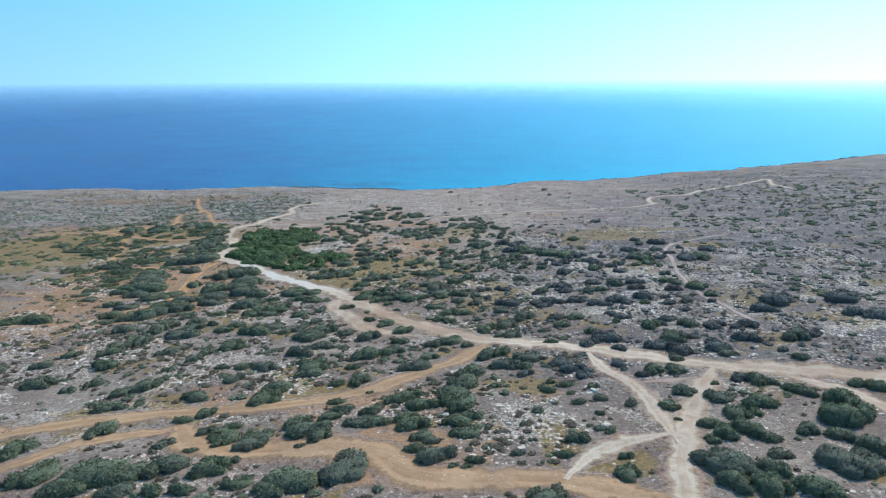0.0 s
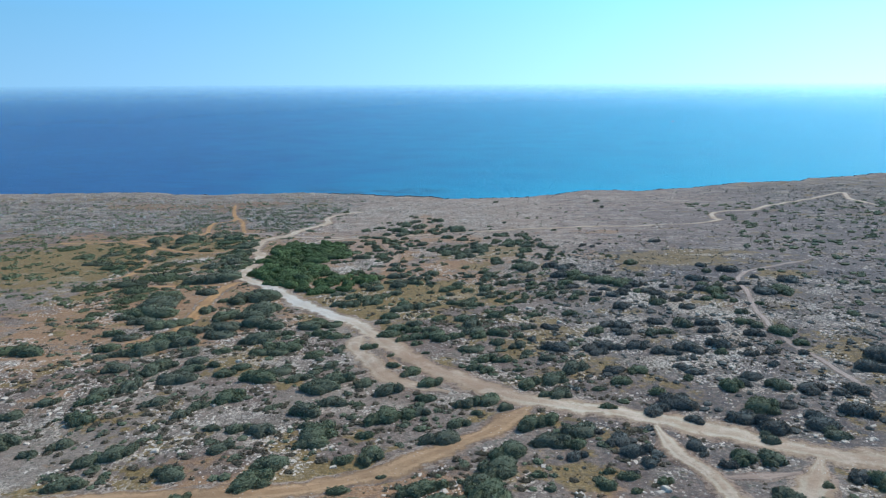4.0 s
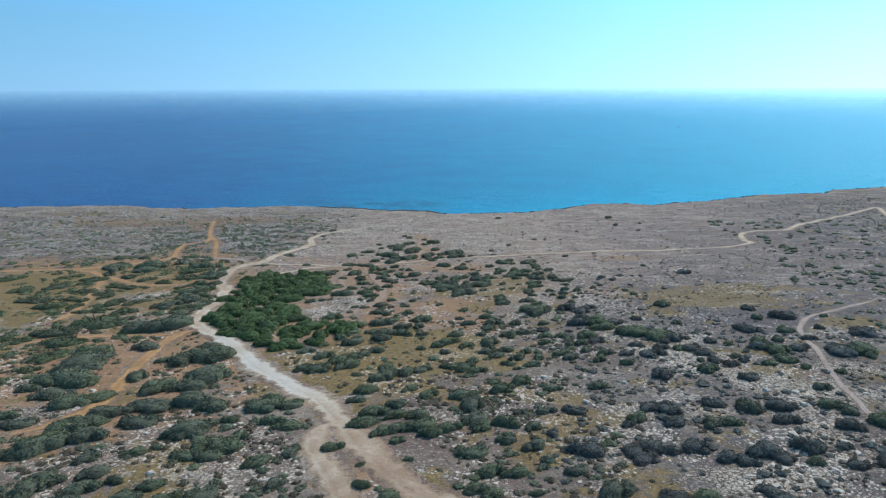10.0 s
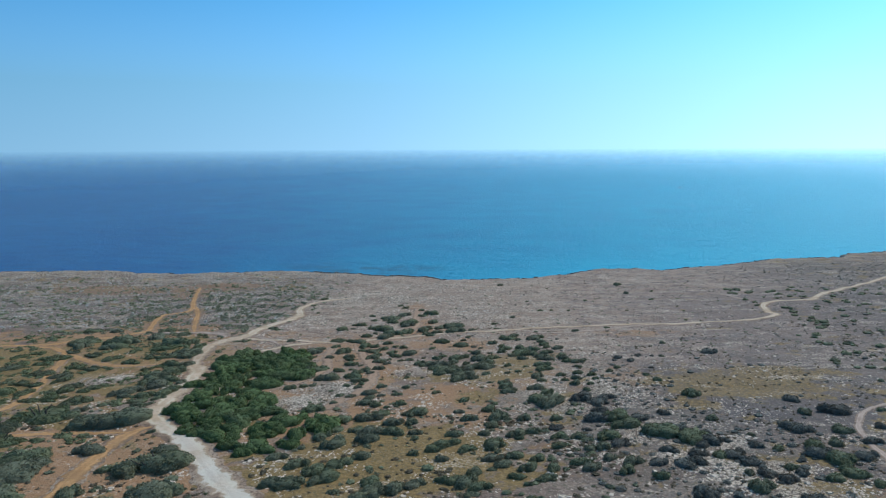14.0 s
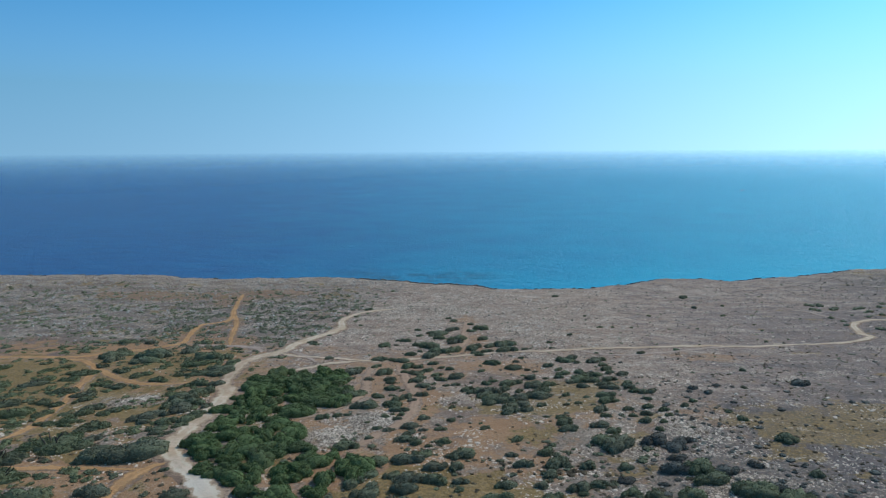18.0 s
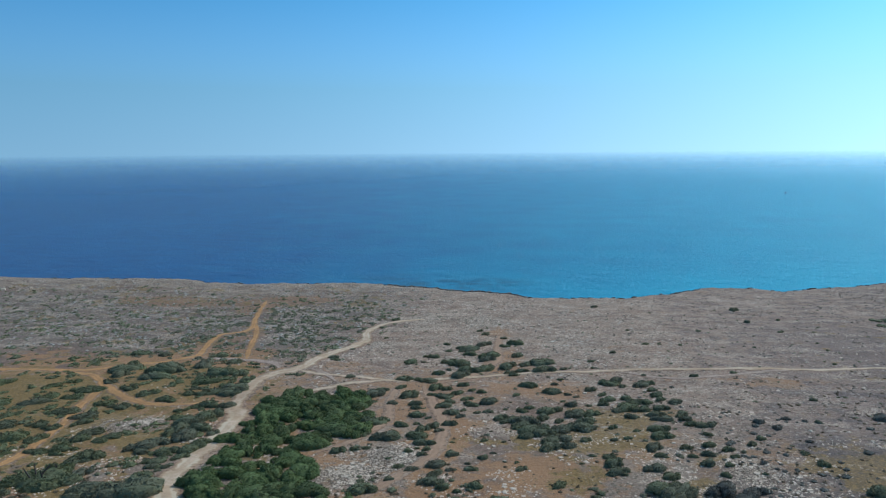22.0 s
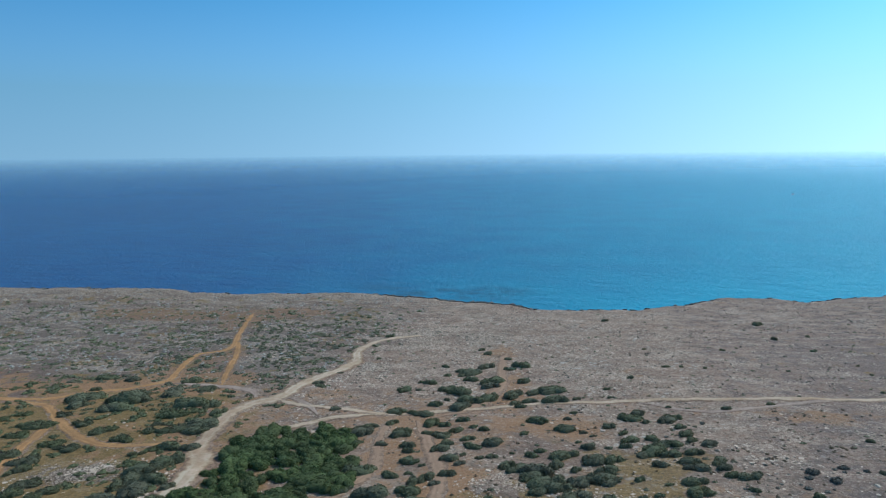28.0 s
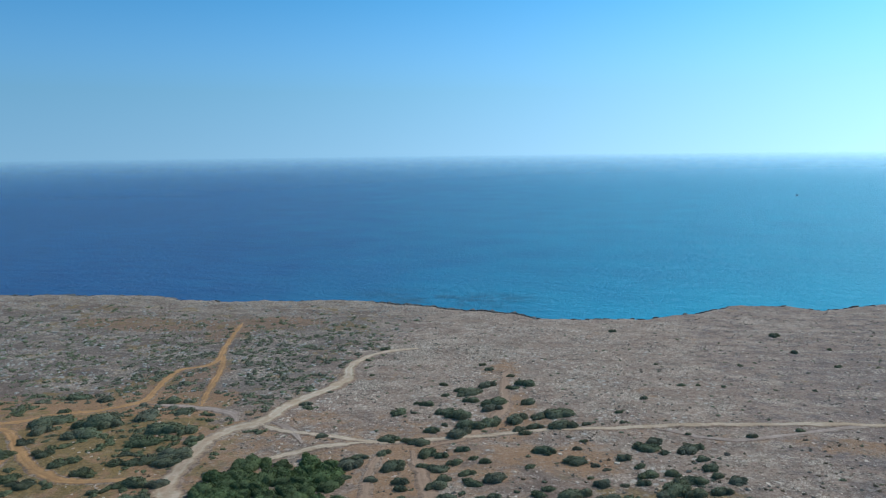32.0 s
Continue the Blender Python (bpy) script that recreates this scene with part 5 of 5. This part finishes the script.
SHRUBS.append([(-143.9, 310.2, 8.4), (5.2, 310.3, 5.7), (-129.6, 310.3, 10.1), (15.8, 312.5, 3.5), (-8.1, 312.9, 2.3), (-36.9, 313.7, 6), (-43.7, 315.2, 3.7), (7.4, 315.2, 3.9), (-120.3, 316.8, 7.4), (-21.4, 316.9, 3), (-31.4, 317.5, 1.7), (-23.2, 319.2, 4.1), (28.9, 319.2, 2.9), (-147.6, 319.3, 3.4), (19.9, 319.5, 1.3), (-132.7, 319.5, 3.4), (-35.5, 320, 6.2), (-41.3, 320, 2.1), (15.5, 320.5, 1.6), (-104.5, 320.8, 2.6), (-19.4, 321.5, 4.1), (-13, 322.2, 6.8), (-113, 322.3, 4.9), (-33.5, 323.4, 2.1), (-30.7, 323.7, 6.3), (-7.5, 324.9, 2.4), (40.7, 325.5, 2.3), (-24.4, 326.6, 6), (-54.9, 327.3, 4.7), (-39.2, 327.4, 6.5), (1.3, 327.5, 1.7), (-50.9, 327.7, 1.8), (-19.1, 329.1, 4.6)])
SHRUBS.append([(-80.1, 329.3, 2.3), (-43.1, 329.6, 5.5), (-143.2, 330.7, 4.8), (-14.2, 331.2, 7.2), (-123.4, 332.2, 5.9), (49.3, 332.4, 1.4), (-154.3, 333, 6.1), (-83.1, 333.5, 3.8), (-31.6, 334.4, 5.5), (0.7, 334.4, 2.5), (-49.2, 336.3, 3.8), (-52.4, 337.5, 2.3), (-31.3, 339.8, 6.6), (72.3, 340.5, 1.7), (-37.8, 340.6, 3.8), (-22.6, 341.8, 4.5), (-80.3, 345.2, 2), (-46, 345.2, 2.4), (8.1, 347.4, 2.6), (-39.9, 348.2, 7.1), (-42.3, 351.3, 4), (-28.1, 355.5, 3.6), (-35.9, 357.8, 6.2), (-49, 358.3, 2.9), (76.4, 358.8, 1.7), (-24.4, 359.4, 5.3), (54.4, 359.6, 1.9), (19.8, 361.5, 2.8), (31.2, 362.2, 2), (24.4, 362.6, 1.6), (-73.9, 365.9, 2.2), (-29.8, 368.8, 2.6), (76.7, 369.3, 1.8)])
SHRUBS.append([(-37.8, 378.7, 3.4), (-41.2, 385.2, 2.8), (-81.6, 386.6, 2.4), (15.6, 389.3, 2.2), (41.6, 389.5, 2.2), (71, 391.8, 2.6), (-80.3, 403.2, 3.5), (63.7, 410.8, 3.2), (77.5, 418.5, 2.4), (64.4, 438.2, 5.1), (4.3, 443.9, 3)])
# the outline of the green thicket between the road and the pale ledge
THICKET = [(-83, 279), (-79, 255), (-71, 228), (-62, 215), (-50, 205), (-40, 210), (-33, 217), (-37, 227), (-50, 232), (-57, 240), (-57, 249), (-50, 258), (-50, 270), (-57, 282), (-62, 296), (-76, 289)]


def within(x, y, outline):
    """Whether a place lies inside a closed outline."""
    inside = False
    for (ax, ay), (bx, by) in zip(outline, outline[1:] + outline[:1]):
        if (ay > y) != (by > y) and x < ax + (y - ay) / (by - ay) * (bx - ax):
            inside = not inside
    return inside


def place_shrub(name, kinds, x, y, w, label, category, group, turn):
    grade = 0 if w < 3.6 else 1 if w < 7.0 else 2
    half = w * (0.61 if y < 225 else 0.65)                                     # the crown's edge is ragged, so its reach is a little wider
    drawn = 1.0 if x > 30 else 1.12                     # drawn out by the wind on the open slope
    root = new(name)
    root.matrix_world = pose(x, y, float(land(x, y)) - 0.05, 0, 0, turn) @ Matrix.Diagonal((half * drawn * random.uniform(0.95, 1.1), half / drawn * random.uniform(0.80, 1.0), half * (random.uniform(0.80, 1.05) if y < 225 else random.uniform(0.74, 1.0)), 1))
    root.empty_display_size = 0.3
    tagged(root, label, category, group)
    part("stem", random.choice(STEMS), root)
    part("crown", random.choice(kinds[grade]), root)
    return root


def wind(x):
    """A turn near the way the wind draws the shrubs, or any turn in the lee."""
    return random.gauss(32, 22) + random.choice((0, 180)) if x < 30 else random.uniform(0, 360)


taken = []
for row in SHRUBS:
    for x, y, w in row:
        taken.append((x, y, w * 0.5))
        g = float(grey_zone(np.array(x), np.array(y)))
        if g > 0.55 and x > 0 and random.random() < 0.62:
            place_shrub("thorny_shrub", GREY, x, y, w, "low grey-green thorny shrub on stony ground", "shrub", "thorny shrubs of the grey heath", wind(x))
        elif x < -98 and y < 300:
            place_shrub("low_green_shrub", OLIVE, x, y, w, "low spreading dull olive shrub beside orange tracks", "shrub", "low green shrubs by the orange tracks", wind(x))
        else:
            small = w < 4.3
            place_shrub("dwarf_shrub" if small else "evergreen_shrub", DARK, x, y, w,
                        "small rounded dark green shrub on dry stony ground" if small else "broad spreading dark green evergreen shrub on dry ground",
                        "shrub", "small dark shrubs of the heath" if small else "broad dark shrubs of the heath", wind(x))
for row in range(24):
    for col in range(13):
        x, y = -86 + 4.5 * col + 2.2 * (row % 2) + random.uniform(-1.3, 1.3), 202 + 4.2 * row + random.uniform(-1.3, 1.3)
        if within(x, y, THICKET) and random.random() < 0.92:
            w = random.choice((4.2, 5.2, 6.4, 7.6))
            taken.append((x, y, w * 0.55))
            place_shrub("thicket_bush", GREEN, x, y, w, "fresh green bush in a dense roadside thicket" if w > 5 else "small fresh green bush among taller ones", "bush", "green thicket beside the track", random.uniform(0, 360))
taken = np.array(taken)


# ---- loose growth and stones that nobody could count ----
def scatter(n, x0, x1, y0, y1, density, seed, clear=True, gap=0.0):
    """Random places, kept by density(x, y) between 0 and 1, off the roads and short of the cliff."""
    r = np.random.default_rng(seed)
    x, y = r.uniform(x0, x1, n), r.uniform(y0, y1, n)
    keep = (r.uniform(0, 1, n) < density(x, y)) & (y < coast(x) - 2.0)
    if clear:
        keep &= ~on_road(x, y)
    x, y = x[keep], y[keep]
    if gap:
        ok = np.ones(len(x), bool)
        for a in range(0, len(x), 2000):
            d = np.hypot(x[a:a + 2000, None] - taken[:, 0], y[a:a + 2000, None] - taken[:, 1]) - taken[:, 2] * gap
            ok[a:a + 2000] = d.min(1) > 0
        x, y = x[ok], y[ok]
    return x, y


def strew(name, shapes, x, y, size, material, label, category, flat=(0.8, 1.1), sink=0.04, smooth=False):
    """One mesh of many copies of some shapes, each turned and sized on its own."""
    r = np.random.default_rng(len(name) + len(x))
    which = r.integers(0, len(shapes), len(x))
    V, F, n = [], [], 0
    for k, (sv, sf, *_) in enumerate(shapes):
        sel = which == k
        m = int(sel.sum())
        if not m:
            continue
        a, s = r.uniform(0, 2 * math.pi, m), size[sel] * 0.5
        ca, sa = np.cos(a)[:, None], np.sin(a)[:, None]
        st = r.uniform(0.75, 1.1, m)[:, None]
        px, py = sv[:, 0] * s[:, None], sv[:, 1] * s[:, None] * st
        v = np.stack([x[sel][:, None] + px * ca - py * sa, y[sel][:, None] + px * sa + py * ca,
                      (land(x[sel], y[sel]) - sink)[:, None] + sv[:, 2] * s[:, None] * r.uniform(*flat, m)[:, None]], -1)
        V.append(v.reshape(-1, 3))
        F.append((sf[None] + (np.arange(m) * len(sv))[:, None, None] + n).reshape(-1, sf.shape[1]))
        n += m * len(sv)
    me = make_mesh(name, np.concatenate(V), np.concatenate(F), material, smooth)
    return tagged(new(name, me), label, category, kind="stuff")


BROAD = [crown_arrays(3, 70, 0.10, 0.52, BALL_LOW, 280 + k, 4) for k in range(10)]
MID_DARK = [crown_arrays(1, 44, 0.15, 0.62, BALL_LOW, 300 + k, 3) for k in range(8)]
MID_FLAT = [crown_arrays(1, 34, 0.16, 0.46, BALL_LOW, 320 + k, 3) for k in range(8)]
TINY = [crown_arrays(1, 8, 0.30, 0.6, BALL_LOW, 340 + k, 2) for k in range(6)]


def patchy(x, y, a=0.0):
    """Between 0 and 1 in uneven drifts some ten metres across."""
    return np.clip(0.5 + a + waves(x, y, ((37, 0.28, 0.5, 0.2), (23, 0.26, 2.0, 1.7), (14.3, 0.24, 1.1, 3.0), (9.2, 0.2, 2.7, 0.6))), 0, 1)


CLUMPS = [(-38, 329, 8, 9, 1), (-24, 334, 11, 9, 1), (-14, 331, 8, 7, 1), (12, 308, 10, 9, 1), (17, 289, 8, 9, 1), (-6, 276, 15, 9, 1), (6, 260, 9, 7, 1), (13, 240, 8, 7, 1), (23, 239, 8, 7, 1),
          (-40, 262, 6, 12, 0.9), (-36, 245, 6, 5, 1), (-47, 285, 5, 14, 0.8), (33, 222, 14, 5, 1), (46, 212, 10, 4, 1), (0, 228, 12, 7, 0.9), (-22, 226, 10, 6, 0.9)]


def heath(x, y):
    near = (x < 25) & (y < 242) & (x > -112)
    return np.where(near, 0.95 * patchy(x, y, 0.22) * (1 - 0.6 * np.clip(blobs(x, y, RED_SOIL) + blobs(x, y, DRY_GRASS), 0, 1)), 0) + np.where((y < 110) & (x >= 25), 0.5 * patchy(x, y), 0)


x, y = scatter(4200, -150, 130, 20, 240, heath, 11, True, 1.0)
strew("heath_shrubs", MID_DARK, x, y, rng.lognormal(0.30, 0.40, len(x)).clip(0.7, 3.0), M_DARK, "small dark green shrubs scattered over dry stony ground", "shrubs")
x, y = scatter(2000, -150, 20, 100, 240, lambda x, y: heath(x, y) * np.clip(2.2 * patchy(x, y, -0.12), 0, 1), 32, True, 0.8)
strew("slope_shrubs", BROAD, x, y, rng.lognormal(0.85, 0.33, len(x)).clip(1.4, 4.2), M_OLIVE, "low olive-green shrubs grown together over the slope", "shrubs")
x, y = scatter(13000, -150, 30, 60, 230, lambda x, y: heath(x, y) * patchy(y, x, 0.1), 31, True, 0.9)
strew("grey_dwarf_heath", MID_FLAT, x, y, rng.uniform(0.8, 2.1, len(x)), M_HERB, "brownish dry dwarf scrub between pale stones", "scrub")
x, y = scatter(25000, 10, 330, 105, 520, lambda x, y: np.clip((1 - 0.86 * open_ground(x, y)) * grey_zone(x, y) * patchy(x, y, 0.26) * np.where((x > 85) & (y < 330), 1.0, np.where(y < 275, 1.0, 0.28)), 0, 1), 12, True, 0.8)
strew("grey_heath", MID_DARK, x, y, rng.lognormal(0.15, 0.4, len(x)).clip(0.6, 2.4), M_GREY, "low grey-green thorny scrub covering the stony heath", "scrub")
x, y = scatter(3600, 60, 330, 120, 420, lambda x, y: np.where(x > 75 + 0.12 * (y - 120), 0.8, 0.0) * patchy(x, y, 0.05), 13, True, 0.8)
strew("dark_heath", MID_DARK, x, y, rng.uniform(1.6, 4.0, len(x)), M_DARK, "dark evergreen scrub on the far side of the heath", "scrub")
x, y = scatter(6000, -300, -84, 180, 325, lambda x, y: np.maximum(0.8 * patchy(x, y, 0.02), blobs(x, y, [(-112, 302, 20, 10, 1), (-100, 284, 10, 8, 1), (-128, 300, 16, 10, 1), (-95, 270, 10, 9, 0.9)])), 14, True, 0.7)
strew("green_scrub", BROAD, x, y, rng.lognormal(0.95, 0.42, len(x)).clip(1.0, 5.4), M_OLIVE, "low spreading olive scrub between orange tracks", "scrub")
x, y = scatter(10000, -340, -75, 325, 560, lambda x, y: np.clip(patchy(x, y, 0.12) * np.clip((coast(x) - 18 - y) / 60, 0, 1) * np.clip((-72 - x) / 18, 0, 1), 0, 1), 15)
strew("rocky_scrub", MID_FLAT, x, y, rng.lognormal(0.42, 0.42, len(x)).clip(0.6, 3.6), M_DARK, "dark low scrub between weathered limestone ribs", "scrub")
x, y = scatter(1500, -165, -84, 318, 440, lambda x, y: np.clip(2.2 * patchy(x, y, -0.12), 0, 1) * np.clip((445 - y) / 60, 0.15, 1), 16, True)
strew("track_scrub", BROAD, x, y, rng.lognormal(0.8, 0.4, len(x)).clip(1.0, 5.0), M_DARK, "dark shrubs beside the coastal tracks", "shrubs")
x, y = scatter(2600, -95, 300, 265, 500, lambda x, y: 0.8 * patchy(x, y, -0.05) * np.clip((coast(x) - 12 - y) / 60, 0.1, 1), 17, True, 0.9)
strew("sparse_scrub", MID_FLAT, x, y, rng.uniform(0.6, 1.7, len(x)), M_DARK, "sparse small dark shrubs on bare stony ground", "shrubs")
x, y = scatter(700, -80, 60, 222, 352, lambda x, y: np.clip(blobs(x, y, CLUMPS) * (0.3 + patchy(x, y, 0.1)) + 0.06, 0, 1) * (1 - 0.85 * open_ground(x, y)), 18, True, 0.5)
strew("hollow_scrub", BROAD, x, y, rng.lognormal(0.35, 0.40, len(x)).clip(0.7, 2.6), M_DARK, "small dark shrubs in the reddish hollow", "shrubs")
x, y = scatter(42000, -130, 170, 40, 340, lambda x, y: np.clip(0.36 + 0.6 * grey_zone(x, y) + 0.3 * near_left(x, y), 0, 1) * patchy(x, y, 0.0) * np.clip(1.25 - y / 330, 0.1, 1), 19)
strew("cushion_plants", TINY, x, y, rng.uniform(0.4, 1.2, len(x)), M_HERB, "tiny dry brownish cushion plants dotted over the heath", "cushion plants")
x, y = scatter(19000, -95, 330, 280, 600, lambda x, y: np.where(x > 100, 1.0, 0.6) * patchy(y, x, 0.0), 20)
strew("far_cushion_plants", TINY, x, y, rng.uniform(0.4, 1.1, len(x)), M_GREY, "tiny dark cushion plants on bare stony ground", "cushion plants")


# ---- stones ----
bm = bmesh.new()
bmesh.ops.create_cube(bm, size=1.6)
CUBE_V = np.array([v.co[:] for v in bm.verts])
bmesh.ops.triangulate(bm, faces=bm.faces)
CUBE_F = np.array([[v.index for v in fc.verts] for fc in bm.faces])
bm.free()


def slab(seed):
    r = np.random.default_rng(seed)
    v = CUBE_V * np.array([1, 0.75, 0.42]) + r.normal(size=(8, 3)) * np.array([0.22, 0.2, 0.1])
    v[CUBE_V[:, 2] > 0, :2] *= 0.72
    return v, CUBE_F


SLABS = [slab(400 + k) for k in range(14)]


# drifts of cream stones on the bare shoulder above the cliffs
CREAM = [(-62, 400, 16, 26, 1), (-42, 380, 18, 26, 1), (-55, 430, 26, 20, 0.9), (-12, 372, 14, 22, 0.9), (-5, 345, 12, 16, 0.7), (-70, 345, 14, 22, 0.7), (-75, 318, 10, 14, 0.5), (-10, 420, 30, 22, 0.5), (-22, 262, 16, 14, 0.5), (36, 262, 9, 20, 0.6), (30, 292, 10, 16, 0.5)]


def stony(x, y):
    f = np.maximum(blobs(x, y, WHITE_ROCK), blobs(x, y, WHITE_ROCK_NEAR))
    return (1 - 0.7 * open_ground(x, y)) * np.clip(0.30 + 0.45 * f + 0.14 * grey_zone(x, y), 0, 1) * np.clip(3.6 * (patchy(y, x, 0.0) - 0.50), 0.03, 1.2)


x, y = scatter(260000, -125, 125, 40, 270, stony, 21)
strew("limestone_rubble", SLABS, x, y, rng.lognormal(-0.85, 0.45, len(x)).clip(0.18, 1.5), M_STONE, "pale limestone rubble strewn over the heath", "stones", (0.4, 0.8), 0.02)
x, y = scatter(70000, -130, 200, 250, 520, lambda x, y: (0.10 + 0.75 * np.clip(blobs(x, y, CREAM), 0, 1)) * np.clip(2.2 * patchy(y, x, -0.1), 0.1, 1) * (1 - 0.5 * open_ground(x, y)), 22)
strew("far_rubble", SLABS, x, y, rng.lognormal(-0.45, 0.4, len(x)).clip(0.3, 1.5), M_STONE, "pale limestone stones on bare ground", "stones", (0.4, 0.8), 0.02)
x, y = scatter(9000, -340, -80, 335, 575, lambda x, y: 0.8 * patchy(y, x, 0.15), 23)
strew("limestone_ribs", SLABS, x, y, rng.uniform(0.5, 1.9, len(x)), M_RIB, "weathered limestone ribs near the cliff edge", "rocks", (0.5, 1.0), 0.05)
r2 = np.random.default_rng(24)
x = np.concatenate([r2.uniform(-115, -27, 420), r2.uniform(-27, 440, 800), r2.uniform(-340, -115, 160)])
y = coast(x) + r2.uniform(-1.2, 5.0, len(x))
keep = r2.uniform(0, 1, len(x)) < np.where((x > -115) & (x < -27), 1, patchy(x, x * 0, -0.15))
x, y = x[keep], y[keep]
me_x, me_y = x, np.minimum(y, coast(x) - 0.3)
# real rocks, but their dark colour also draws the cliff's shaded lip
strew("edge_rocks", SLABS, me_x, me_y, r2.uniform(0.8, 3.0, len(x)), M_CLIFF, "wave-worn rocks along the cliff edge, darkened with painted shade", "rocks", (0.6, 1.3), 0.15)


# single boulders that stand out from the rubble
BOULDERS = []
for k, (v, f) in enumerate(SLABS[:6]):
    bm = bmesh.new()
    vs = [bm.verts.new(c) for c in v]
    for t3 in f:
        bm.faces.new([vs[a] for a in t3])
    bmesh.ops.bevel(bm, geom=bm.edges[:], offset=0.13, segments=1, affect="EDGES")
    me = bpy.data.meshes.new("boulder")
    bm.to_mesh(me)
    bm.free()
    me.materials.append(M_STONE)
    BOULDERS.append(me)
x, y = scatter(420, -90, 80, 62, 200, lambda x, y: np.clip(np.maximum(blobs(x, y, WHITE_ROCK), blobs(x, y, WHITE_ROCK_NEAR)), 0, 1), 41, True, 0.9)
for px, py in list(zip(x, y))[:90]:
    ob = new("limestone_boulder", random.choice(BOULDERS))
    size = random.uniform(0.45, 0.95)
    ob.matrix_world = pose(px, py, float(land(px, py)) + 0.12 * size, random.uniform(-8, 8), random.uniform(-8, 8), random.uniform(0, 360)) @ Matrix.Scale(size, 4)
    tagged(ob, "pale weathered limestone boulder lying on the heath", "boulder", "limestone boulders")


# two white blocks on the shelf by the cliff
for px, py, size in ((-332, 461, 1.5), (-318, 466, 1.3)):
    ob = new("limestone_boulder", BOULDERS[2])
    ob.matrix_world = pose(px, py, float(land(px, py)) + 0.2 * size, 0, 0, px) @ Matrix.Diagonal((size, size, size * 1.4, 1))
    tagged(ob, "large white limestone block near the cliff edge", "boulder", "white blocks on the coastal shelf")


# ---- boat ----
def boat(x, y, turn):
    root = new("motor_boat")
    root.matrix_world = pose(x, y, SEA + 1.0, 0, 0, turn)
    tagged(root, "small dark motor boat far out on the sea", "boat")
    st = [(-4.5, 1.25, 0.9), (-2, 1.5, 0.95), (1, 1.5, 1.1), (3.2, 1.0, 1.3), (4.8, 0.08, 1.6)]
    V = []
    for px, w, top_z in st:
        V += [(px, -w, top_z), (px, -w * 0.8, 0.1), (px * 0.97, 0, -0.4), (px, w * 0.8, 0.1), (px, w, top_z), (px, 0, top_z - 0.15)]
    F = [(6 * a + b, 6 * a + (b + 1) % 6, 6 * a + 6 + (b + 1) % 6, 6 * a + 6 + b) for a in range(4) for b in range(6)]
    part("hull", make_mesh("hull", np.array(V), np.array(F), M_HULL, False), root)
    cab = CUBE_V * np.array([1.3, 0.7, 0.75]) + np.array([0.4, 0, 1.6])
    cab[CUBE_V[:, 2] > 0, 0] = (cab[CUBE_V[:, 2] > 0, 0] - 0.4) * 0.75 + 0.2
    cabin = part("cabin", make_mesh("cabin", cab, CUBE_F, M_HULL, False), root)
    win = CUBE_V * np.array([1.15, 0.72, 0.25]) + np.array([0.35, 0, 1.85])
    part("window_band", make_mesh("window_band", win, CUBE_F, M_GLASS, False), cabin, "dark cabin glass")


boat(361, 1447, 65)
